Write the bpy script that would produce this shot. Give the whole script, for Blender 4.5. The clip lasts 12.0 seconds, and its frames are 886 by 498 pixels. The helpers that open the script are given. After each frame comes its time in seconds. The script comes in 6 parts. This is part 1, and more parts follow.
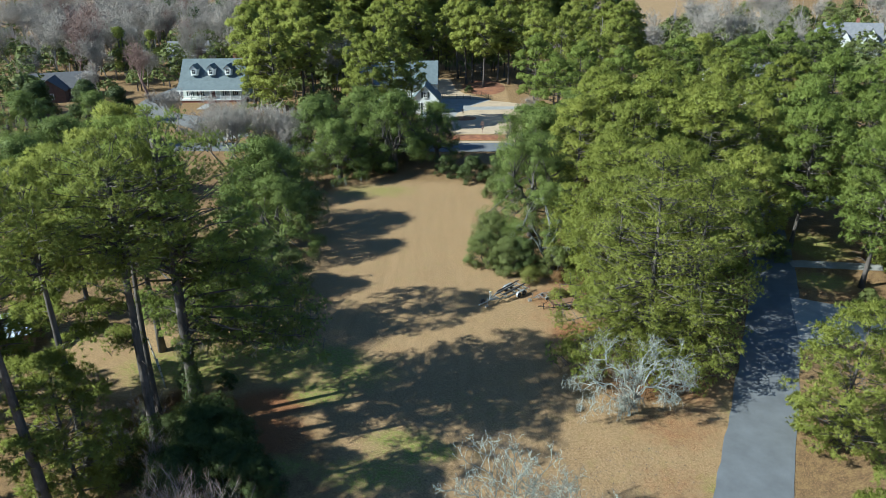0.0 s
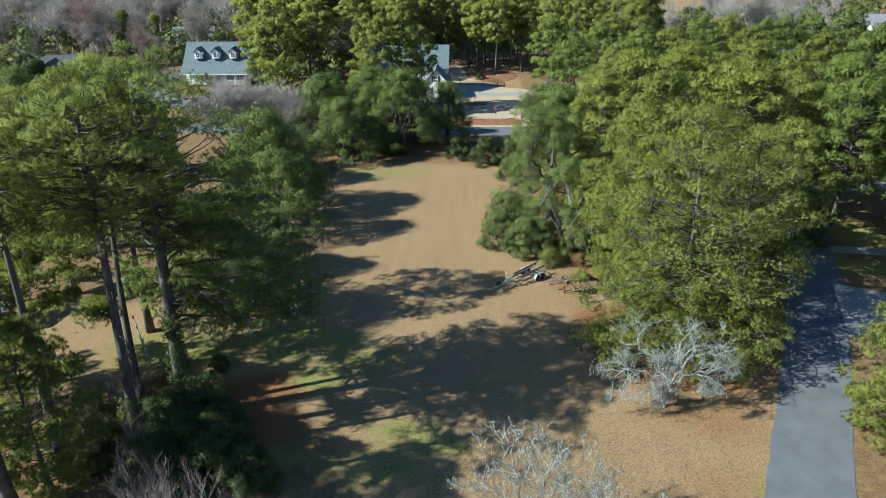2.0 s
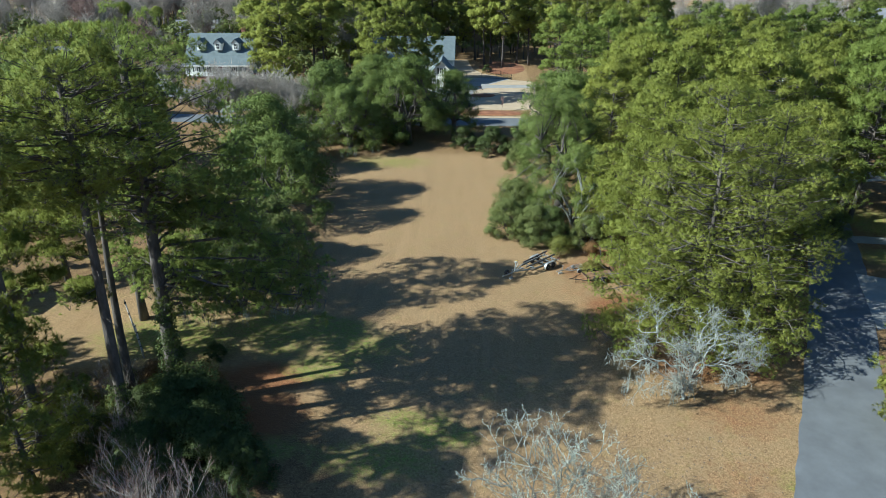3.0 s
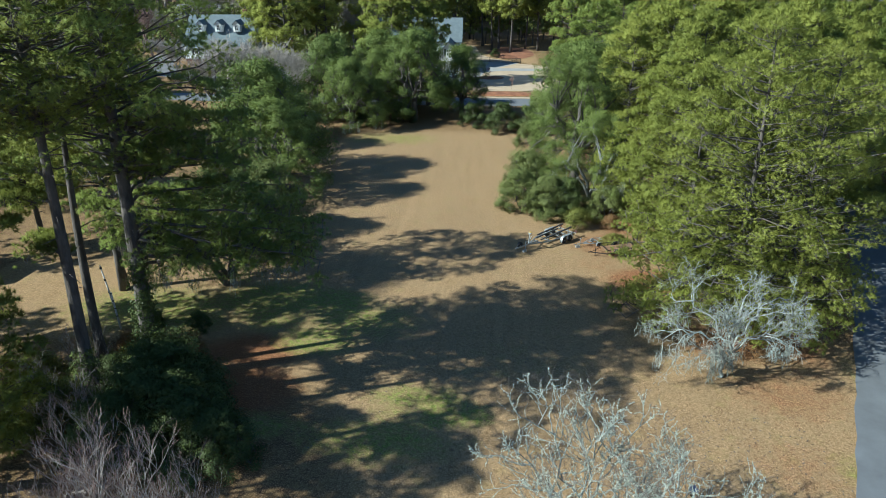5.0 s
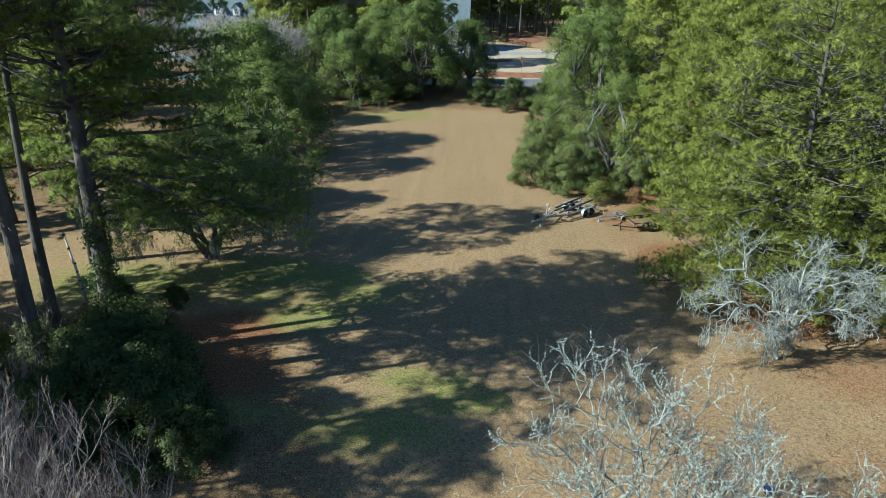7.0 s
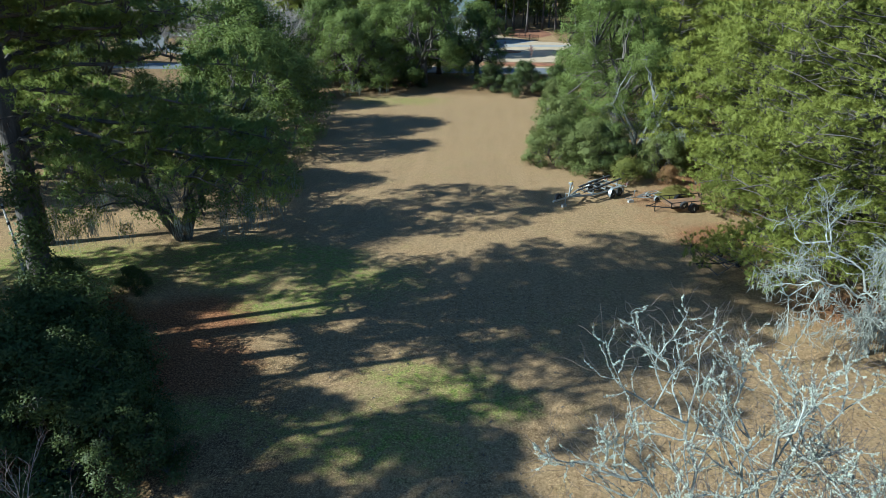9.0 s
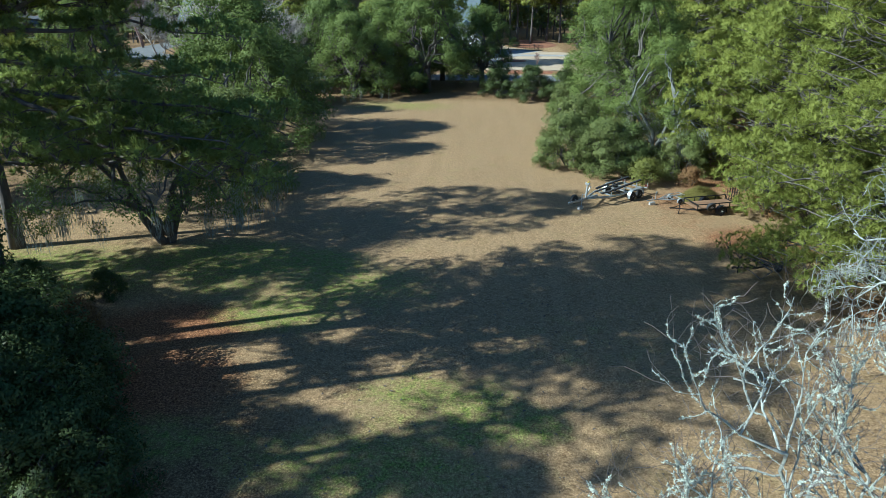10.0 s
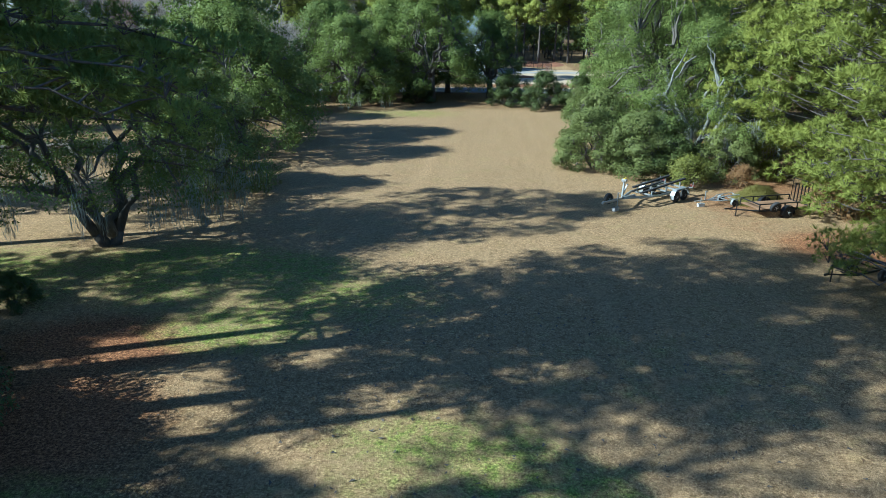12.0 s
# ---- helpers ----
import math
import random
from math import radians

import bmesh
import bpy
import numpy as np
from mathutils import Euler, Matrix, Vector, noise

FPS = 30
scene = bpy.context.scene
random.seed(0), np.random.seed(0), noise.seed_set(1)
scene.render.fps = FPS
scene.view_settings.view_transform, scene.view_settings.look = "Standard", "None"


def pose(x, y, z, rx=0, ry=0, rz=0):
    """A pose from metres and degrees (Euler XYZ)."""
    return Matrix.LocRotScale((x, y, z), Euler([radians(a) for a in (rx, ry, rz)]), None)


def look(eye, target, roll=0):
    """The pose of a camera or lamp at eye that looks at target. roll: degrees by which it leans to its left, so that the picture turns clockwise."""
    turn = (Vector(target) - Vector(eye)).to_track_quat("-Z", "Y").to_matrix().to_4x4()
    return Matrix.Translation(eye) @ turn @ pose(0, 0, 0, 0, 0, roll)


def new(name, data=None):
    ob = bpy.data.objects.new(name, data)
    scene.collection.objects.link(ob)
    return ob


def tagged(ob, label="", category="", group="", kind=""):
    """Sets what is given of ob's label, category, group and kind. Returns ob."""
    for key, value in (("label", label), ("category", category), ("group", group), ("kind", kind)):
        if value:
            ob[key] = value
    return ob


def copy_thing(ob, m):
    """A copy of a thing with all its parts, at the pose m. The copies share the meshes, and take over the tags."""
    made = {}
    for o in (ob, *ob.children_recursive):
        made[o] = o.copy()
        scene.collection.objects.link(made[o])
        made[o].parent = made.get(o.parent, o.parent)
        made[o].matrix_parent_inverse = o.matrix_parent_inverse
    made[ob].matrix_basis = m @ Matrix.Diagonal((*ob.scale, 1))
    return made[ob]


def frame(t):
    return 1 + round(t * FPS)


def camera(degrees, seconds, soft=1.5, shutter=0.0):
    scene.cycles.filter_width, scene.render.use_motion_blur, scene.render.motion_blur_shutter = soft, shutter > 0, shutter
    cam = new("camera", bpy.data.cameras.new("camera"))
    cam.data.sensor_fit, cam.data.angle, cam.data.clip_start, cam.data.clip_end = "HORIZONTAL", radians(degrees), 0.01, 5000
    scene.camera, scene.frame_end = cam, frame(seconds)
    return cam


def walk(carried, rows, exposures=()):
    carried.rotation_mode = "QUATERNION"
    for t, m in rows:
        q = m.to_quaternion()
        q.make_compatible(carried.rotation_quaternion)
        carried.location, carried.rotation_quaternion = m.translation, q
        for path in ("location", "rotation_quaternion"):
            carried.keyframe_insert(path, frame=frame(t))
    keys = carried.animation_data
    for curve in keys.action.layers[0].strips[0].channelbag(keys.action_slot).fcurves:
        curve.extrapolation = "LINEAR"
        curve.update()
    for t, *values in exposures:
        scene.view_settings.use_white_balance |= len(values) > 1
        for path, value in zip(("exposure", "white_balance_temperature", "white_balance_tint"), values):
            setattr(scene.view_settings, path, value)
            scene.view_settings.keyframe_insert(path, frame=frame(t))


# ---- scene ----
cam = camera(68.0, 12.0, soft=0.6)
PATH = [
    (0, (1.18, -0.268, 36.406), (1.122, 1.551, 35.576), -0.9),
    (0.5, (0.995, 0.611, 35.475), (0.931, 2.429, 34.643), -0.9),
    (1, (0.77, 1.707, 34.281), (0.701, 3.525, 33.451), -0.7),
    (1.5, (0.572, 2.767, 33.148), (0.498, 4.585, 32.319), -0.6),
    (2, (0.387, 3.816, 32.009), (0.309, 5.635, 31.179), -0.5),
    (2.5, (0.247, 4.763, 30.88), (0.161, 6.581, 30.051), -0.5),
    (3, (0.045, 5.687, 29.708), (-0.045, 7.505, 28.879), -0.4),
    (5, (-0.481, 9.141, 25.076), (-0.583, 10.959, 24.248), -0.1),
    (5.5, (-0.62, 10.025, 23.932), (-0.724, 11.844, 23.107), -0.0),
    (6, (-0.754, 11.102, 22.783), (-0.86, 12.921, 21.957), -0.0),
    (6.5, (-0.853, 12.31, 21.687), (-0.964, 14.128, 20.861), -0.1),
    (7, (-0.99, 13.51, 20.569), (-1.107, 15.328, 19.744), -0.1),
    (9, (-1.77, 18.884, 16.092), (-1.894, 20.714, 15.294), -0.1),
    (9.5, (-2.083, 20.262, 15.038), (-2.21, 22.102, 14.262), -0.1),
    (10, (-2.301, 21.879, 13.952), (-2.431, 23.729, 13.202), -0.1),
    (10.5, (-2.503, 23.418, 12.977), (-2.635, 25.276, 12.249), -0.1),
    (11, (-2.676, 24.977, 11.955), (-2.812, 26.844, 11.251), -0.1),
    (11.5, (-2.864, 26.534, 11.005), (-3.0, 28.409, 10.322), -0.0),
    (12, (-3.038, 28.241, 10.008), (-3.178, 30.124, 9.349), 0.0),
]
walk(cam, [(t, look(eye, target, roll)) for t, eye, target, roll in PATH], exposures=((0, 1.05, 5460, -2), (7, 1.0, 5300, -3), (9.5, 1.01, 5120, -4), (12, 1.22, 4930, -6)))

# ---- light ----
SUN_AZ, SUN_EL = radians(198), radians(35.8)
world = bpy.data.worlds.new("sky")
scene.world = world
world.use_nodes = True
_n = world.node_tree
sky = _n.nodes.new("ShaderNodeTexSky")
sky.sky_type = "NISHITA"
sky.sun_disc = False
sky.sun_elevation = SUN_EL
sky.sun_rotation = radians(90) - SUN_AZ
sky.air_density, sky.dust_density, sky.ozone_density = 1.2, 0.3, 7.0
_n.nodes["Background"].inputs["Strength"].default_value = 0.063
_n.links.new(sky.outputs[0], _n.nodes["Background"].inputs["Color"])
sun = new("sun", bpy.data.lights.new("sun", "SUN"))
sun.data.energy, sun.data.angle, sun.data.color = 5.0, radians(0.53), (1.0, 0.925, 0.79)
sun_way = Vector((math.cos(SUN_EL) * math.cos(SUN_AZ), math.cos(SUN_EL) * math.sin(SUN_AZ), math.sin(SUN_EL)))
sun.matrix_world = look(sun_way * 200, (0, 0, 0))


# ---- materials ----
def material(name):
    m = bpy.data.materials.new(name)
    m.use_nodes = True
    t = m.node_tree
    return m, t, t.nodes["Principled BSDF"], t.nodes["Material Output"]


def node(t, kind, **values):
    n = t.nodes.new(kind)
    for k, v in values.items():
        n.inputs[k].default_value = v
    return n


def ramp(t, fac, stops):
    n = t.nodes.new("ShaderNodeValToRGB")
    e = n.color_ramp.elements
    while len(e) < len(stops):
        e.new(0.5)
    for i, (p, c) in enumerate(stops):
        e[i].position, e[i].color = p, (*c, 1)
    t.links.new(fac, n.inputs["Fac"])
    return n.outputs["Color"]


def mixed(t, fac, a, b, kind="MIX"):
    n = t.nodes.new("ShaderNodeMix")
    n.data_type, n.blend_type = "RGBA", kind
    if isinstance(fac, float):
        n.inputs[0].default_value = fac
    else:
        t.links.new(fac, n.inputs[0])
    for i, s in ((6, a), (7, b)):
        if isinstance(s, tuple):
            n.inputs[i].default_value = (*s, 1)
        else:
            t.links.new(s, n.inputs[i])
    return n.outputs[2]


def coords(t, stretch=(1, 1, 1), kind="Object"):
    c = t.nodes.new("ShaderNodeTexCoord")
    m = t.nodes.new("ShaderNodeMapping")
    m.inputs["Scale"].default_value = stretch
    t.links.new(c.outputs[kind], m.inputs["Vector"])
    return m.outputs["Vector"]


def noise_tex(t, vec, scale, detail=4.0, rough=0.6):
    n = node(t, "ShaderNodeTexNoise", Scale=scale, Detail=detail, Roughness=rough)
    t.links.new(vec, n.inputs["Vector"])
    return n.outputs["Fac"]


def bumped(t, p, height, strength, distance):
    b = node(t, "ShaderNodeBump", Strength=strength, Distance=distance)
    t.links.new(height, b.inputs["Height"])
    t.links.new(b.outputs[0], p.inputs["Normal"])


def surface(name, light, dark, scale=3.0, fine=40.0, rough=0.8, metal=0.0, bump=0.3, depth=0.02, stretch=(1, 1, 1), per_object=0.0):
    """A plain worn surface: two scales of tone, fine relief."""
    m, t, p, _ = material(name)
    v = coords(t, stretch)
    big, small = noise_tex(t, v, scale), noise_tex(t, v, fine)
    col = ramp(t, big, [(0.3, dark), (0.7, light)])
    col = mixed(t, ramp(t, small, [(0.35, (0, 0, 0)), (0.75, (0.6, 0.6, 0.6))]), col, dark)
    if per_object:
        info = t.nodes.new("ShaderNodeObjectInfo")
        col = mixed(t, per_object, col, ramp(t, info.outputs["Random"], [(0, tuple(c * 0.4 for c in light)), (1, light)]))
    t.links.new(col, p.inputs["Base Color"])
    p.inputs["Roughness"].default_value, p.inputs["Metallic"].default_value = rough, metal
    bumped(t, p, small, bump, depth)
    return m


def foliage(name, dark, mid, light, rough=0.55, thin=0.3, patch=0.35, tuft=1.3):
    """Leaves: tone by leaf, by tuft, by patch of the crown and by plant; some light passes through."""
    m, t, p, out = material(name)
    geo = t.nodes.new("ShaderNodeNewGeometry")
    info = t.nodes.new("ShaderNodeObjectInfo")
    col = ramp(t, geo.outputs["Random Per Island"], [(0.0, dark), (0.5, mid), (1.0, light)])
    v = coords(t)
    col = mixed(t, 0.3, col, ramp(t, noise_tex(t, v, tuft, 2.0), [(0.34, dark), (0.5, mid), (0.64, light)]))
    col = mixed(t, ramp(t, noise_tex(t, v, patch, 2.0), [(0.35, (0, 0, 0)), (0.7, (0.5, 0.5, 0.5))]), col, light)
    col = mixed(t, 0.35, col, ramp(t, info.outputs["Random"], [(0.0, dark), (0.5, mid), (1.0, light)]))
    t.links.new(col, p.inputs["Base Color"])
    p.inputs["Roughness"].default_value = rough
    p.inputs["Specular IOR Level"].default_value = 0.18
    tr = t.nodes.new("ShaderNodeBsdfTranslucent")
    t.links.new(col, tr.inputs["Color"])
    mix = t.nodes.new("ShaderNodeMixShader")
    mix.inputs[0].default_value = thin
    t.links.new(p.outputs[0], mix.inputs[1])
    t.links.new(tr.outputs[0], mix.inputs[2])
    t.links.new(mix.outputs[0], out.inputs["Surface"])
    return m


NEEDLES = foliage("pine_needles", (0.123, 0.151, 0.031), (0.228, 0.256, 0.05), (0.364, 0.378, 0.086), 0.6, 0.42)
NEEDLES_DEEP = foliage("pine_needles_deep", (0.107, 0.15, 0.034), (0.196, 0.246, 0.054), (0.31, 0.353, 0.09), 0.6, 0.44)
OAK_LEAVES = foliage("oak_leaves", (0.062, 0.09, 0.022), (0.12, 0.157, 0.038), (0.205, 0.245, 0.064), 0.6, 0.3)
GREY_LEAVES = foliage("grey_green_leaves", (0.07, 0.088, 0.028), (0.125, 0.148, 0.045), (0.21, 0.23, 0.074), 0.6, 0.28)
SHRUB_LEAVES = foliage("shrub_leaves", (0.04, 0.058, 0.018), (0.068, 0.09, 0.027), (0.115, 0.14, 0.045), 0.5, 0.25)
BRIGHT_LEAVES = foliage("light_leaves", (0.09, 0.1, 0.022), (0.155, 0.165, 0.036), (0.24, 0.24, 0.058), 0.55, 0.3)
RUST_LEAVES = foliage("rust_leaves", (0.09, 0.045, 0.02), (0.18, 0.1, 0.04), (0.28, 0.17, 0.08), 0.7, 0.25)
FAR_LEAVES = foliage("far_leaves", (0.035, 0.055, 0.02), (0.075, 0.105, 0.032), (0.125, 0.155, 0.048), 0.65, 0.25, 0.06)
TWIGS_DARK = surface("dark_twigs", (0.16, 0.13, 0.115), (0.08, 0.062, 0.055), 1.5, 20, 0.9)
TWIGS = surface("grey_twigs", (0.22, 0.2, 0.185), (0.12, 0.105, 0.1), 1.5, 20, 0.9)
TWIGS_PALE = surface("pale_twigs", (0.4, 0.36, 0.32), (0.23, 0.2, 0.175), 1.5, 20, 0.9)
TWIGS_FAR = surface("far_grey_twigs", (0.34, 0.3, 0.29), (0.2, 0.17, 0.165), 1.5, 20, 0.9)
TWIGS_RED = surface("reddish_twigs", (0.3, 0.2, 0.17), (0.16, 0.1, 0.085), 1.5, 20, 0.9)
MOSS = foliage("spanish_moss", (0.17, 0.178, 0.155), (0.26, 0.272, 0.24), (0.37, 0.385, 0.345), 0.95, 0.3)
MOSSY_BARK = surface("mossy_bark", (0.27, 0.28, 0.25), (0.08, 0.075, 0.068), 3.0, 14, 0.95, bump=0.7, depth=0.04)
LICHEN = surface("lichen_bark", (0.5, 0.53, 0.47), (0.13, 0.13, 0.12), 4.0, 22, 0.95, bump=0.7, depth=0.03)
BARK = surface("pine_bark", (0.15, 0.128, 0.115), (0.045, 0.038, 0.034), 2.5, 9, 0.95, bump=0.8, depth=0.06, stretch=(1, 1, 0.3))
BARK_OAK = surface("oak_bark", (0.16, 0.14, 0.12), (0.05, 0.043, 0.037), 2.0, 12, 0.95, bump=0.8, depth=0.05, stretch=(1, 1, 0.4))


def ground_material():
    m, t, p, _ = material("ground_cover")
    v = coords(t)
    att = t.nodes.new("ShaderNodeAttribute")
    att.attribute_name = "cover"
    sep = t.nodes.new("ShaderNodeSeparateColor")
    t.links.new(att.outputs["Color"], sep.inputs[0])
    big, mid, fine = noise_tex(t, v, 0.12, 3.0), noise_tex(t, v, 1.3, 5.0, 0.7), noise_tex(t, v, 12.0, 5.0, 0.75)
    rows = noise_tex(t, coords(t, (1.1, 0.06, 1)), 1.0, 3.0)
    grain = noise_tex(t, v, 30.0, 4.0, 0.75)
    # Shade between tufts and blades put into the colour as noise, with straw specks.
    tussock_shade = ramp(t, noise_tex(t, v, 4.6, 4.0, 0.75), [(0.36, (0.66, 0.64, 0.61)), (0.5, (1.0, 1.0, 1.0)), (0.64, (1.22, 1.21, 1.18))])
    speck_shade = ramp(t, grain, [(0.38, (0.6, 0.58, 0.56)), (0.5, (0.97, 0.97, 0.97)), (0.62, (1.3, 1.29, 1.26))])
    straw = ramp(t, fine, [(0.38, (0.11, 0.068, 0.035)), (0.5, (0.27, 0.178, 0.094)), (0.62, (0.5, 0.35, 0.195))])
    straw = mixed(t, ramp(t, mid, [(0.35, (0.5, 0.5, 0.5)), (0.6, (0, 0, 0))]), straw, (0.2, 0.13, 0.065))
    straw = mixed(t, ramp(t, rows, [(0.4, (0, 0, 0)), (0.7, (0.35, 0.35, 0.35))]), straw, (0.37, 0.25, 0.135))
    green = ramp(t, fine, [(0.38, (0.06, 0.078, 0.016)), (0.5, (0.148, 0.2, 0.031)), (0.62, (0.3, 0.355, 0.072))])
    litter = ramp(t, fine, [(0.4, (0.055, 0.034, 0.02)), (0.5, (0.13, 0.08, 0.042)), (0.6, (0.36, 0.235, 0.125))])
    litter = mixed(t, ramp(t, mid, [(0.42, (0, 0, 0)), (0.66, (0.6, 0.6, 0.6))]), litter, (0.3, 0.2, 0.09))
    red = ramp(t, fine, [(0.4, (0.07, 0.028, 0.014)), (0.5, (0.2, 0.09, 0.042)), (0.6, (0.42, 0.2, 0.095))])

    def edge(channel, noise_out, spread):
        a = t.nodes.new("ShaderNodeMath")
        a.operation = "MULTIPLY_ADD"
        t.links.new(noise_out, a.inputs[0])
        a.inputs[1].default_value = spread
        t.links.new(sep.outputs[channel], a.inputs[2])
        return ramp(t, a.outputs[0], [(0.5 + spread * 0.2, (0, 0, 0)), (0.5 + spread * 0.8, (1, 1, 1))])

    patch = noise_tex(t, v, 0.45, 5.0, 0.65)
    straw = mixed(t, ramp(t, patch, [(0.4, (0.6, 0.6, 0.6)), (0.54, (0, 0, 0))]), straw, mixed(t, fine, (0.14, 0.095, 0.05), (0.4, 0.28, 0.155)))
    straw = mixed(t, ramp(t, noise_tex(t, v, 0.7, 5.0, 0.7), [(0.54, (0, 0, 0)), (0.7, (0.3, 0.3, 0.3))]), straw, mixed(t, fine, (0.13, 0.12, 0.035), (0.4, 0.34, 0.13)))
    col = mixed(t, edge(1, mid, 0.5), straw, litter)
    col = mixed(t, edge(2, mid, 0.5), col, red)
    col = mixed(t, edge(0, mixed(t, 0.5, mid, patch), 0.8), col, mixed(t, ramp(t, noise_tex(t, v, 2.6, 4.0, 0.7), [(0.4, (0.75, 0.75, 0.75)), (0.62, (0.1, 0.1, 0.1))]), green, straw))
    col = mixed(t, ramp(t, big, [(0.35, (0.15, 0.15, 0.15)), (0.6, (0, 0, 0))]), col, (0.2, 0.14, 0.08))
    col = mixed(t, 1.0, mixed(t, 1.0, col, tussock_shade, "MULTIPLY"), speck_shade, "MULTIPLY")
    t.links.new(col, p.inputs["Base Color"])
    p.inputs["Roughness"].default_value = 0.95
    p.inputs["Specular IOR Level"].default_value = 0.1
    bumped(t, p, fine, 0.8, 0.05)
    return m


GROUND = ground_material()
ASPHALT = surface("asphalt", (0.14, 0.148, 0.16), (0.095, 0.099, 0.107), 0.5, 30, 0.85, bump=0.2, depth=0.01)
CONCRETE = surface("concrete", (0.3, 0.295, 0.28), (0.21, 0.205, 0.195), 0.6, 20, 0.85, bump=0.15, depth=0.01)
GRAVEL = surface("grey_gravel", (0.17, 0.17, 0.168), (0.1, 0.1, 0.098), 0.5, 14, 0.95, bump=0.3, depth=0.02)
SAND = surface("sandy_gravel", (0.42, 0.325, 0.22), (0.3, 0.23, 0.155), 0.4, 12, 0.95, bump=0.3, depth=0.02)
MULCH = surface("pine_straw_mulch", (0.3, 0.13, 0.06), (0.13, 0.05, 0.025), 0.8, 14, 0.95, bump=0.6, depth=0.05)


# ---- mesh helpers ----
class Geo:
    """Collects vertices and faces of one mesh."""

    def __init__(self):
        self.v, self.f, self.n = [], [], 0

    def add(self, verts, faces):
        verts = np.asarray(verts, float)
        self.v.append(verts)
        self.f.extend([[i + self.n for i in f] for f in faces])
        self.n += len(verts)

    def box(self, c, s, rz=0.0, rx=0.0, ry=0.0, bevel=0.0):
        hx, hy, hz = s[0] / 2, s[1] / 2, s[2] / 2
        b = min(bevel, hx * 0.9, hy * 0.9, hz * 0.9)
        if b <= 0:
            v = [(x, y, z) for z in (-hz, hz) for x, y in ((-hx, -hy), (hx, -hy), (hx, hy), (-hx, hy))]
            f = [(3, 2, 1, 0), (4, 5, 6, 7), (0, 1, 5, 4), (1, 2, 6, 5), (2, 3, 7, 6), (3, 0, 4, 7)]
        else:
            v, f = [], []
            for z, k in ((-hz, b), (-hz + b, 0), (hz - b, 0), (hz, b)):
                x, y = hx - k, hy - k
                q = b - k
                v += [(-x + q, -y, z), (x - q, -y, z), (x, -y + q, z), (x, y - q, z), (x - q, y, z), (-x + q, y, z), (-x, y - q, z), (-x, -y + q, z)]
            for k in range(3):
                f += [(k * 8 + i, k * 8 + (i + 1) % 8, k * 8 + 8 + (i + 1) % 8, k * 8 + 8 + i) for i in range(8)]
            f += [tuple(range(7, -1, -1)), tuple(range(24, 32))]
        m = Euler((rx, ry, rz)).to_matrix()
        self.add([m @ Vector(p) + Vector(c) for p in v], f)
        return self

    def tube(self, pts, radii, sides=6, caps=True):
        pts = np.asarray(pts, float)
        n = len(pts)
        radii = np.broadcast_to(np.asarray(radii, float), (n,))
        tan = np.gradient(pts, axis=0)
        tan /= np.linalg.norm(tan, axis=1)[:, None] + 1e-9
        ref = np.array((0.0, 0.0, 1.0)) if abs(tan[:, 2]).mean() < 0.7 else np.array((1.0, 0.0, 0.0))
        a = np.cross(tan, ref)
        a /= np.linalg.norm(a, axis=1)[:, None] + 1e-9
        b = np.cross(tan, a)
        ang = np.arange(sides) * 2 * np.pi / sides
        ring = pts[:, None] + radii[:, None, None] * (a[:, None] * np.cos(ang)[None, :, None] + b[:, None] * np.sin(ang)[None, :, None])
        f = [(k * sides + i, k * sides + (i + 1) % sides, (k + 1) * sides + (i + 1) % sides, (k + 1) * sides + i) for k in range(n - 1) for i in range(sides)]
        if caps:
            f += [tuple(range(sides - 1, -1, -1)), tuple(range((n - 1) * sides, n * sides))]
        self.add(ring.reshape(-1, 3), f)
        return self

    def disc(self, c, axis, r, w, sides=16):
        """A wheel-like drum about an axis, with rounded shoulders."""
        c, axis = np.asarray(c, float), np.asarray(axis, float)
        at = np.array((-0.5, -0.5, -0.3, 0.3, 0.5, 0.5)) * w
        return self.tube([c + axis * k for k in at + np.array((0, 1e-4, 0, 0, -1e-4, 0))], [r * 0.55, r * 0.9, r, r, r * 0.9, r * 0.55], sides)

    def slab(self, outline, z0, z1):
        n = len(outline)
        self.add([(x, y, z0) for x, y in outline] + [(x, y, z1) for x, y in outline],
                 [tuple(range(n - 1, -1, -1)), tuple(range(n, 2 * n))] + [(i, (i + 1) % n, n + (i + 1) % n, n + i) for i in range(n)])
        return self

    def mesh(self, name, mat, smooth=False):
        me = bpy.data.meshes.new(name)
        v = np.concatenate(self.v) if self.v else np.zeros((0, 3))
        me.from_pydata(v.tolist(), [], self.f)
        me.materials.append(mat)
        if smooth:
            me.polygons.foreach_set("use_smooth", [True] * len(me.polygons))
        me.update()
        return me


def part(name, geo, mat, parent, label="", smooth=False):
    ob = new(name, geo.mesh(name, mat, smooth) if isinstance(geo, Geo) else geo)
    ob.parent = parent
    return tagged(ob, label)


def empty(name, label, category, group="", m=None):
    ob = new(name)
    ob.empty_display_size = 0.3
    if m is not None:
        ob.matrix_basis = m
    return tagged(ob, label, category, group)


